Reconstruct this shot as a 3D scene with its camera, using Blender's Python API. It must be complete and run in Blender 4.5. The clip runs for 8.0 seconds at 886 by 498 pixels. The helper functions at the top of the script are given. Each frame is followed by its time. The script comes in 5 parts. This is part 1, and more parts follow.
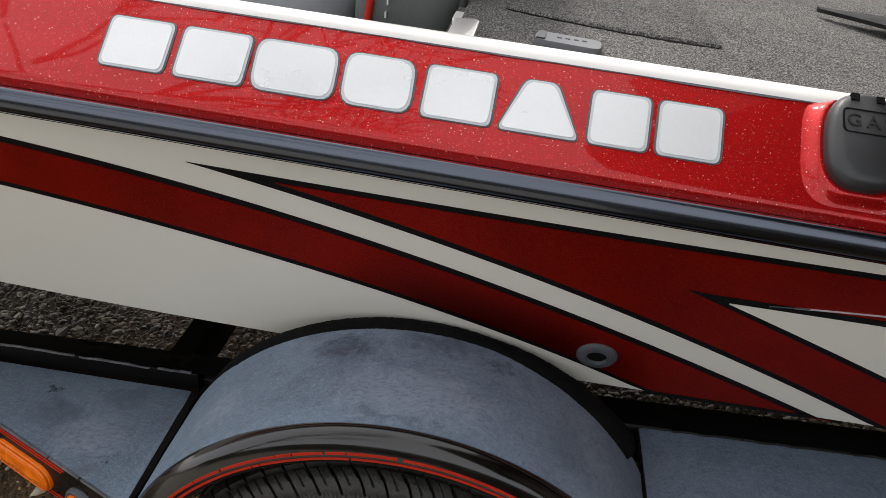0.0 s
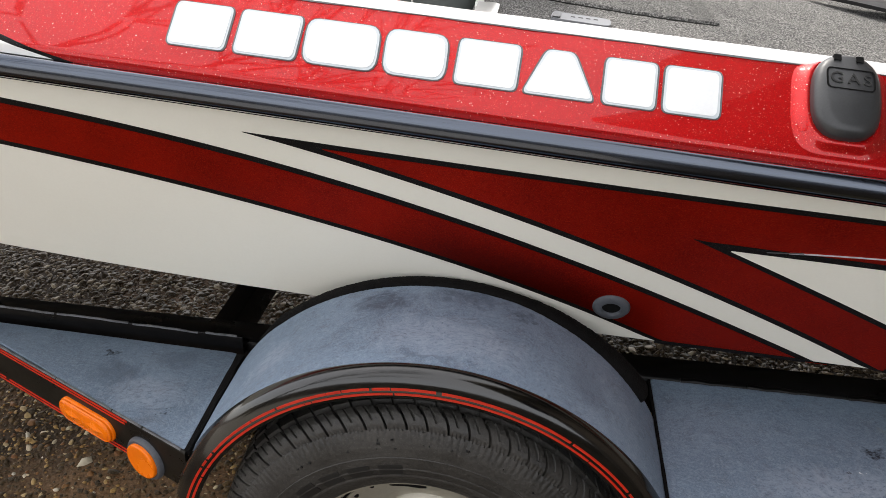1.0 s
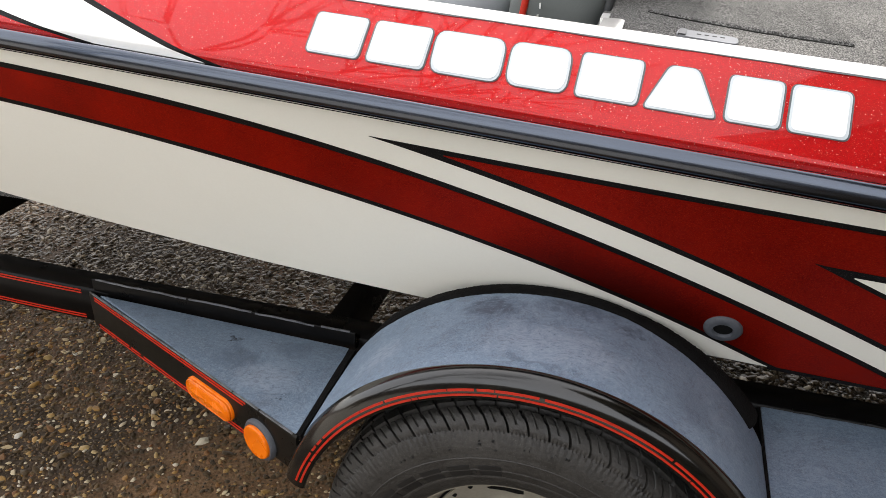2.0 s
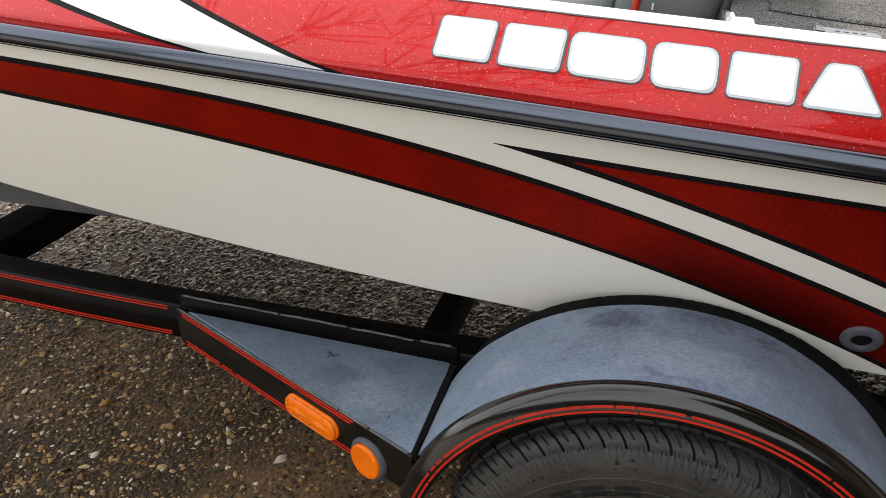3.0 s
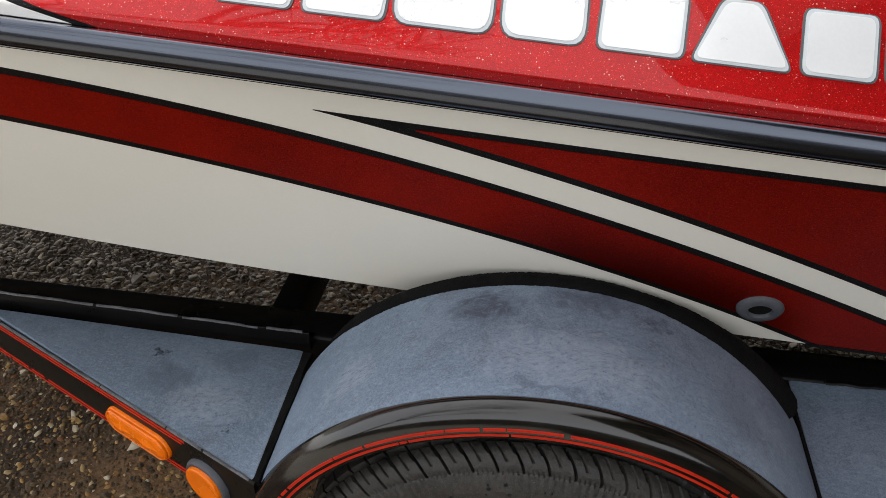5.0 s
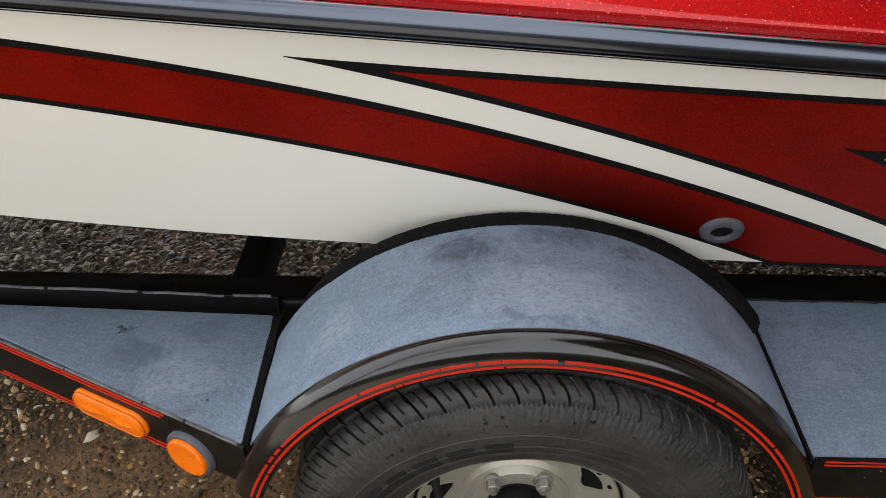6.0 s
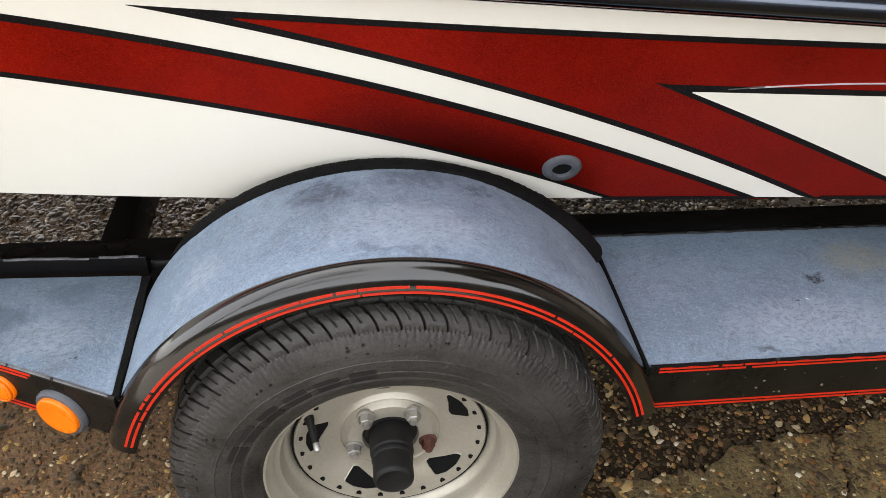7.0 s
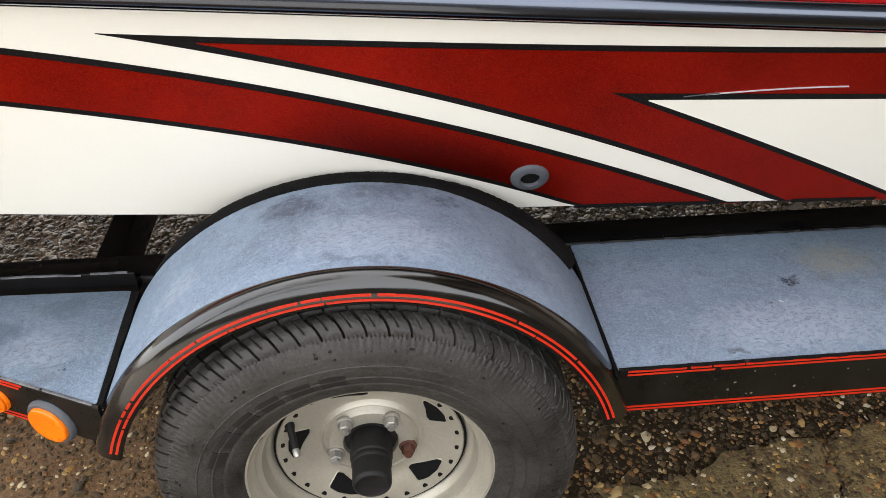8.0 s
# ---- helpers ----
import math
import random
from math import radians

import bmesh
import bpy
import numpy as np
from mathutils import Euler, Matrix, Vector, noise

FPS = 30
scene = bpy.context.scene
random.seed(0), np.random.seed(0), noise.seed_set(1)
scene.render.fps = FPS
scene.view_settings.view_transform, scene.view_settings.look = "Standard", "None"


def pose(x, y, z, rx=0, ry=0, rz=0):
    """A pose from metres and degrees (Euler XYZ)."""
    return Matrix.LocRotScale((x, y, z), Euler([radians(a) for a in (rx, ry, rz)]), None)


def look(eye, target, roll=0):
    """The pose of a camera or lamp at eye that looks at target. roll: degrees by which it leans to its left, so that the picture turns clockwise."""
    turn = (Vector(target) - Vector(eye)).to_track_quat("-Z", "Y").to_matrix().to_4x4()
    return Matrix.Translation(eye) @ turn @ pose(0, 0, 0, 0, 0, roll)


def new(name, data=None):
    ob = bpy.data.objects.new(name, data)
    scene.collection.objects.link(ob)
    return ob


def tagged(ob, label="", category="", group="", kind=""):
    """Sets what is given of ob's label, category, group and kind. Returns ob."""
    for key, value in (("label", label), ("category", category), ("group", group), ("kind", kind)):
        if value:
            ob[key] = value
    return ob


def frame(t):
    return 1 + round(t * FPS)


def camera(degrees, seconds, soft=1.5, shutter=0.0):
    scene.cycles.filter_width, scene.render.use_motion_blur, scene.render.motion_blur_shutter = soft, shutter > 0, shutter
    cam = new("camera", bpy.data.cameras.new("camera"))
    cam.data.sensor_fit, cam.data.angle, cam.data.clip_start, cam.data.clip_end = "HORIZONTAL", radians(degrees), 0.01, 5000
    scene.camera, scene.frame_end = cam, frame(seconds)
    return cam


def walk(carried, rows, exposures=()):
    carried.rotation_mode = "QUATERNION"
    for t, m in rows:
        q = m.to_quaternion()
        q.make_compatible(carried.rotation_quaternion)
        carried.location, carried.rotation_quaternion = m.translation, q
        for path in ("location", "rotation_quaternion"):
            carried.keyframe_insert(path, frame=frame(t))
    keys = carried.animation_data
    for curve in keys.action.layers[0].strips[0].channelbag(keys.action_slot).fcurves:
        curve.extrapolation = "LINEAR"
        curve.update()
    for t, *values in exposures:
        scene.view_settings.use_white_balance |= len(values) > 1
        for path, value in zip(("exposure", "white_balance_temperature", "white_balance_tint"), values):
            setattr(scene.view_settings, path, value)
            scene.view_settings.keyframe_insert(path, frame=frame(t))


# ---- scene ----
cam = camera(59.1, 8.0, soft=0.3)
PATH = [
    (0, (0.12, -0.711, 1.295), (-0.062, 1.018, 0.307), 3.4),
    (0.2, (0.097, -0.748, 1.291), (-0.048, 0.98, 0.294), 3.2),
    (0.5, (0.085, -0.786, 1.288), (-0.035, 0.956, 0.314), 3.2),
    (1, (0.1, -0.84, 1.287), (-0.09, 0.899, 0.318), 2.3),
    (1.5, (0.112, -0.866, 1.29), (-0.153, 0.874, 0.341), 2.2),
    (1.7, (0.121, -0.868, 1.292), (-0.214, 0.861, 0.345), 2.1),
    (2, (0.1, -0.872, 1.289), (-0.364, 0.83, 0.348), 1.4),
    (2.2, (0.08, -0.889, 1.291), (-0.466, 0.786, 0.344), 0.3),
    (3.3, (-0.123, -0.865, 1.262), (-0.587, 0.855, 0.353), -0.3),
    (3.5, (-0.157, -0.852, 1.264), (-0.569, 0.865, 0.325), -0.3),
    (4, (-0.138, -0.77, 1.281), (-0.454, 0.958, 0.325), 1.4),
    (4.2, (-0.122, -0.716, 1.301), (-0.38, 1.0, 0.308), 2.3),
    (4.5, (-0.066, -0.66, 1.291), (-0.29, 1.03, 0.246), 1.6),
    (4.7, (-0.018, -0.622, 1.275), (-0.269, 1.028, 0.174), 0.6),
    (5.8, (-0.087, -0.628, 1.258), (-0.232, 0.967, 0.061), -1.1),
    (6, (-0.094, -0.656, 1.236), (-0.128, 0.942, 0.034), 0.2),
    (6.5, (-0.103, -0.682, 1.206), (0.07, 0.897, -0.01), 2.1),
    (6.7, (-0.103, -0.701, 1.209), (0.096, 0.878, -0.002), 2.4),
    (7, (-0.045, -0.741, 1.222), (0.178, 0.83, 0.005), 2.7),
    (7.2, (0.003, -0.768, 1.217), (0.212, 0.812, 0.01), 2.1),
    (7.5, (0.043, -0.794, 1.223), (0.233, 0.793, 0.021), 1.3),
    (8, (0.034, -0.781, 1.236), (0.181, 0.823, 0.05), -0.2),
]
EXPOSURES = [(0.0, 0.78), (0.2, 0.98), (0.5, 1.3), (1.0, 1.42), (2.0, 1.52), (3.5, 1.22), (4.0, 1.32), (4.5, 1.18), (6.0, 1.62), (6.5, 2.14), (8.0, 2.3)]
walk(cam, [(t, look(eye, target, roll)) for t, eye, target, roll in PATH], EXPOSURES)

# ---- light: a bright, hazy sky with a soft sun ----
SUN_ELEVATION, SUN_TURN = 50.0, 332.0
world = bpy.data.worlds.new("sky")
scene.world = world
world.use_nodes = True
sky = world.node_tree.nodes.new("ShaderNodeTexSky")
sky.sky_type = "NISHITA"
sky.sun_disc = False
sky.sun_elevation = radians(SUN_ELEVATION)
sky.sun_rotation = radians(SUN_TURN)
sky.dust_density = 4.0
sky.air_density = 1.0
haze = world.node_tree.nodes.new("ShaderNodeMix")
haze.data_type = "RGBA"
haze.inputs["Factor"].default_value = 0.7
haze.inputs["B"].default_value = (6.75, 6.6, 6.45, 1.0)
world.node_tree.links.new(sky.outputs[0], haze.inputs["A"])
world.node_tree.links.new(haze.outputs["Result"], world.node_tree.nodes["Background"].inputs[0])
world.node_tree.nodes["Background"].inputs[1].default_value = 0.15
sun_data = bpy.data.lights.new("sun", "SUN")
sun_data.energy, sun_data.angle, sun_data.color = 1.25, radians(7), (1.0, 0.97, 0.92)
sun = new("sun", sun_data)
_a, _e = radians(SUN_TURN), radians(SUN_ELEVATION)
SUN_WAY = Vector((math.sin(_a) * math.cos(_e), math.cos(_a) * math.cos(_e), math.sin(_e)))
sun.matrix_world = look(SUN_WAY * 20, (0, 0, 0))


# ---- materials ----
def material(name):
    m = bpy.data.materials.new(name)
    m.use_nodes = True
    return m, m.node_tree.nodes, m.node_tree.links, m.node_tree.nodes["Principled BSDF"]


def ramp(nodes, stops, source, links):
    r = nodes.new("ShaderNodeValToRGB")
    while len(r.color_ramp.elements) > 1:
        r.color_ramp.elements.remove(r.color_ramp.elements[-1])
    for i, (at, c) in enumerate(stops):
        e = r.color_ramp.elements[0] if i == 0 else r.color_ramp.elements.new(at)
        e.position = at
        e.color = (*c, 1) if len(c) == 3 else c
    links.new(source, r.inputs[0])
    return r.outputs[0]


def noise_tex(nodes, links, coord, scale, detail=4.0, rough=0.55, stretch=None):
    n = nodes.new("ShaderNodeTexNoise")
    n.inputs["Scale"].default_value = scale
    n.inputs["Detail"].default_value = detail
    n.inputs["Roughness"].default_value = rough
    if stretch:
        mp = nodes.new("ShaderNodeMapping")
        mp.inputs["Scale"].default_value = stretch
        links.new(coord, mp.inputs[0])
        coord = mp.outputs[0]
    links.new(coord, n.inputs["Vector"])
    return n.outputs["Fac"]


def mix(nodes, links, fac, a, b, kind="MIX"):
    m = nodes.new("ShaderNodeMix")
    m.data_type, m.blend_type = "RGBA", kind
    for value, socket in ((fac, m.inputs["Factor"]), (a, m.inputs["A"]), (b, m.inputs["B"])):
        if hasattr(value, "is_output"):
            links.new(value, socket)
        elif isinstance(value, tuple):
            socket.default_value = (*value, 1)
        else:
            socket.default_value = value
    return m.outputs["Result"]


def bump(nodes, links, bsdf, height, strength, distance, chain=None):
    b = nodes.new("ShaderNodeBump")
    b.inputs["Strength"].default_value = strength
    b.inputs["Distance"].default_value = distance
    links.new(height, b.inputs["Height"])
    if chain:
        links.new(chain, b.inputs["Normal"])
    links.new(b.outputs[0], bsdf.inputs["Normal"])
    return b.outputs[0]


def surface(name, dark, light, rough=(0.4, 0.5), grain=300.0, blotch=6.0, relief=0.1, depth=0.0004, metal=0.0, coat=0.0, stretch=None, specular=0.5, grit=None, mottle=0.35, grit_at=(0.60, 0.74)):
    """A general worn surface: two colours mixed by broad blotches and fine grain, rough varied alike."""
    m, nodes, links, bsdf = material(name)
    co = nodes.new("ShaderNodeTexCoord").outputs["Object"]
    broad = noise_tex(nodes, links, co, blotch, 5.0, 0.6, stretch)
    fine = noise_tex(nodes, links, co, grain, 3.0, 0.6, stretch)
    col = mix(nodes, links, ramp(nodes, [(0.3, (0, 0, 0)), (0.7, (1, 1, 1))], broad, links), dark, light)
    col = mix(nodes, links, mottle, col, ramp(nodes, [(0.3, dark), (0.7, light)], fine, links))
    if grit:
        speck = noise_tex(nodes, links, co, 900.0, 2.0, 0.8)
        col = mix(nodes, links, ramp(nodes, [(grit_at[0], (0, 0, 0)), (grit_at[1], (0.9, 0.9, 0.9))], speck, links), col, grit)
    links.new(col, bsdf.inputs["Base Color"])
    rr = nodes.new("ShaderNodeMapRange")
    rr.inputs["To Min"].default_value, rr.inputs["To Max"].default_value = rough
    rr.inputs["From Min"].default_value, rr.inputs["From Max"].default_value = 0.3, 0.7
    links.new(broad, rr.inputs[0])
    links.new(rr.outputs[0], bsdf.inputs["Roughness"])
    bsdf.inputs["Metallic"].default_value = metal
    bsdf.inputs["Coat Weight"].default_value = coat
    bsdf.inputs["Coat Roughness"].default_value = 0.06
    bsdf.inputs["Specular IOR Level"].default_value = specular
    if relief:
        bump(nodes, links, bsdf, fine, relief, depth)
    return m


def flake_red(name, deep, bright):
    """Metal-flake gelcoat: red with glittering flakes under clear gloss."""
    m, nodes, links, bsdf = material(name)
    co = nodes.new("ShaderNodeTexCoord").outputs["Object"]
    v = nodes.new("ShaderNodeTexVoronoi")
    v.inputs["Scale"].default_value = 1500.0
    links.new(co, v.inputs["Vector"])
    rnd = nodes.new("ShaderNodeSeparateColor")
    links.new(v.outputs["Color"], rnd.inputs[0])
    big = nodes.new("ShaderNodeTexVoronoi")
    big.inputs["Scale"].default_value = 980.0
    links.new(co, big.inputs["Vector"])
    rare = nodes.new("ShaderNodeSeparateColor")
    links.new(big.outputs["Color"], rare.inputs[0])
    broad = noise_tex(nodes, links, co, 5.0, 5.0, 0.6, (1.0, 4.0, 4.0))
    col = mix(nodes, links, broad, deep, bright)
    dull = ramp(nodes, [(0.0, (0.62, 0.62, 0.62)), (0.6, (1, 1, 1)), (1.0, (1.35, 1.35, 1.35))], rnd.outputs[2], links)
    col = mix(nodes, links, 1.0, col, dull, "MULTIPLY")
    spark = ramp(nodes, [(0.0, (0, 0, 0)), (0.975, (0, 0, 0)), (0.992, (0.7, 0.7, 0.7))], rnd.outputs[0], links)
    col = mix(nodes, links, spark, col, (0.90, 0.16, 0.10))
    spark = ramp(nodes, [(0.0, (0, 0, 0)), (0.9935, (0, 0, 0)), (0.998, (0.8, 0.8, 0.8))], rare.outputs[0], links)
    col = mix(nodes, links, spark, col, (0.95, 0.55, 0.45))
    links.new(col, bsdf.inputs["Base Color"])
    bsdf.inputs["Metallic"].default_value = 0.6
    bsdf.inputs["Roughness"].default_value = 0.36
    bsdf.inputs["Coat Weight"].default_value = 0.65
    bsdf.inputs["Coat Roughness"].default_value = 0.03
    bsdf.inputs["Specular IOR Level"].default_value = 0.3
    bump(nodes, links, bsdf, rnd.outputs[1], 0.25, 0.0003)
    return m


def faded_plastic(name, marks=(), gain=1.0):
    """Once black sheet plastic, weathered to a chalky blue grey: leathery crazed grain, rubbed smudges and scuffs."""
    m, nodes, links, bsdf = material(name)
    co = nodes.new("ShaderNodeTexCoord").outputs["Object"]

    def bent_by(scale, amount):
        warp = nodes.new("ShaderNodeTexNoise")
        warp.inputs["Scale"].default_value, warp.inputs["Detail"].default_value = scale, 3.0
        links.new(co, warp.inputs["Vector"])
        add = nodes.new("ShaderNodeVectorMath")
        add.operation = "MULTIPLY_ADD"
        links.new(warp.outputs["Color"], add.inputs[0])
        add.inputs[1].default_value = (amount, amount, amount)
        links.new(co, add.inputs[2])
        return add.outputs[0]

    wide_bend, small_bend = bent_by(9.0, 0.10), bent_by(55.0, 0.07)
    crinkled = bent_by(160.0, 0.010)
    cell = nodes.new("ShaderNodeTexVoronoi")
    cell.feature = "DISTANCE_TO_EDGE"
    cell.inputs["Scale"].default_value = 260.0
    links.new(crinkled, cell.inputs["Vector"])
    swirl = noise_tex(nodes, links, wide_bend, 150.0, 6.0, 0.75, (0.8, 1.3, 1.0))
    scratch = noise_tex(nodes, links, wide_bend, 60.0, 5.0, 0.7, (0.35, 3.0, 1.0))
    broad = noise_tex(nodes, links, co, 4.5, 6.0, 0.62)
    patchy = noise_tex(nodes, links, wide_bend, 26.0, 7.0, 0.72)
    fine = noise_tex(nodes, links, co, 420.0, 4.0, 0.7)
    col = ramp(nodes, [(0.30, (0.101, 0.151, 0.217)), (0.5, (0.134, 0.191, 0.267)), (0.72, (0.178, 0.240, 0.320))], broad, links)
    # chalk rubbed pale, and crazing that shows the dark plastic in places
    col = mix(nodes, links, ramp(nodes, [(0.50, (0, 0, 0)), (0.66, (0.42, 0.42, 0.42))], swirl, links), col, (0.30, 0.38, 0.44))
    col = mix(nodes, links, ramp(nodes, [(0.62, (0, 0, 0)), (0.72, (0.30, 0.30, 0.30))], scratch, links), col, (0.35, 0.40, 0.46))
    crazed = mix(nodes, links, ramp(nodes, [(0.0, (1, 1, 1)), (0.20, (0, 0, 0))], cell.outputs["Distance"], links), (0, 0, 0), ramp(nodes, [(0.40, (0.0, 0.0, 0.0)), (0.62, (0.42, 0.42, 0.42))], patchy, links))
    col = mix(nodes, links, crazed, col, (0.048, 0.060, 0.088))
    col = mix(nodes, links, ramp(nodes, [(0.33, (0.55, 0.55, 0.55)), (0.43, (0, 0, 0))], swirl, links), col, (0.060, 0.074, 0.105))
    col = mix(nodes, links, ramp(nodes, [(0.54, (0, 0, 0)), (0.70, (0.55, 0.55, 0.55))], patchy, links), col, (0.075, 0.092, 0.128))
    col = mix(nodes, links, 0.22, col, ramp(nodes, [(0.35, (0.06, 0.066, 0.08)), (0.65, (0.34, 0.365, 0.40))], fine, links))
    for (mx, my, mz), radius, wide, tone, much in marks:
        sub = nodes.new("ShaderNodeVectorMath")
        sub.operation = "SUBTRACT"
        links.new(small_bend, sub.inputs[0])
        sub.inputs[1].default_value = (mx + 0.035, my + 0.035, mz + 0.035)
        mul = nodes.new("ShaderNodeVectorMath")
        mul.operation = "MULTIPLY"
        links.new(sub.outputs[0], mul.inputs[0])
        mul.inputs[1].default_value = (1 / (radius * wide), 1 / radius, 1 / radius)
        ln = nodes.new("ShaderNodeVectorMath")
        ln.operation = "LENGTH"
        links.new(mul.outputs[0], ln.inputs[0])
        spot = ramp(nodes, [(0.45, (much, much, much)), (1.0, (0, 0, 0))], ln.outputs["Value"], links)
        worn = mix(nodes, links, ramp(nodes, [(0.36, (0, 0, 0)), (0.52, (1, 1, 1))], swirl, links), (0, 0, 0), spot)
        col = mix(nodes, links, worn, col, tone)
    col = mix(nodes, links, 1.0, col, (gain, gain, gain), "MULTIPLY")
    links.new(col, bsdf.inputs["Base Color"])
    bsdf.inputs["Roughness"].default_value = 0.62
    bsdf.inputs["Specular IOR Level"].default_value = 0.35
    b = bump(nodes, links, bsdf, swirl, 0.14, 0.0007)
    b = bump(nodes, links, bsdf, cell.outputs["Distance"], 0.20, 0.0006, b)
    bump(nodes, links, bsdf, fine, 0.25, 0.0004, b)
    return m


def streaked_paint(name):
    """Glossy black paint on a rolled lip, with scratches and dusty streaks that run round the arch."""
    m, nodes, links, bsdf = material(name)
    co = nodes.new("ShaderNodeTexCoord").outputs["Object"]
    sep = nodes.new("ShaderNodeSeparateXYZ")
    links.new(co, sep.inputs[0])

    def calc(kind, a, b=0.0):
        n = nodes.new("ShaderNodeMath")
        n.operation = kind
        for value, socket in ((a, n.inputs[0]), (b, n.inputs[1])):
            if hasattr(value, "is_output"):
                links.new(value, socket)
            else:
                socket.default_value = value
        return n.outputs[0]

    dz = calc("SUBTRACT", sep.outputs[2], 0.29)
    r = calc("SQRT", calc("ADD", calc("MULTIPLY", sep.outputs[0], sep.outputs[0]), calc("MULTIPLY", dz, dz)))
    way = nodes.new("ShaderNodeCombineXYZ")
    links.new(calc("MULTIPLY", r, 1.0), way.inputs[0])
    links.new(sep.outputs[1], way.inputs[1])
    links.new(calc("MULTIPLY", calc("ARCTAN2", dz, sep.outputs[0]), 0.022), way.inputs[2])
    streak = noise_tex(nodes, links, way.outputs[0], 420.0, 4.0, 0.7)
    soft_streak = noise_tex(nodes, links, way.outputs[0], 130.0, 4.0, 0.6)
    dust = noise_tex(nodes, links, co, 24.0, 5.0, 0.65)
    col = ramp(nodes, [(0.35, (0.002, 0.002, 0.002)), (0.65, (0.008, 0.007, 0.005))], dust, links)
    col = mix(nodes, links, ramp(nodes, [(0.66, (0, 0, 0)), (0.78, (0.22, 0.22, 0.22))], streak, links), col, (0.10, 0.09, 0.07))
    links.new(col, bsdf.inputs["Base Color"])
    links.new(ramp(nodes, [(0.35, (0.08, 0.08, 0.08)), (0.7, (0.22, 0.22, 0.22))], soft_streak, links), bsdf.inputs["Roughness"])
    bsdf.inputs["Specular IOR Level"].default_value = 0.25
    bsdf.inputs["Coat Weight"].default_value = 0.9
    bsdf.inputs["Coat Roughness"].default_value = 0.11
    bump(nodes, links, bsdf, soft_streak, 0.22, 0.0010)
    return m


def carpet_material(name):
    m, nodes, links, bsdf = material(name)
    co = nodes.new("ShaderNodeTexCoord").outputs["Object"]
    tuft = noise_tex(nodes, links, co, 400.0, 2.0, 0.7)
    clump = noise_tex(nodes, links, co, 60.0, 4.0, 0.6)
    broad = noise_tex(nodes, links, co, 4.0, 4.0, 0.5)
    col = ramp(nodes, [(0.42, (0.006, 0.006, 0.006)), (0.5, (0.062, 0.061, 0.059)), (0.58, (0.47, 0.46, 0.435))], tuft, links)
    col = mix(nodes, links, 0.35, col, ramp(nodes, [(0.3, (0.05, 0.05, 0.05)), (0.7, (0.25, 0.243, 0.23))], clump, links))
    col = mix(nodes, links, 0.25, col, ramp(nodes, [(0.35, (0.045, 0.045, 0.045)), (0.65, (0.17, 0.166, 0.155))], broad, links))
    links.new(col, bsdf.inputs["Base Color"])
    bsdf.inputs["Roughness"].default_value = 0.95
    bsdf.inputs["Specular IOR Level"].default_value = 0.1
    bump(nodes, links, bsdf, tuft, 0.9, 0.003)
    return m


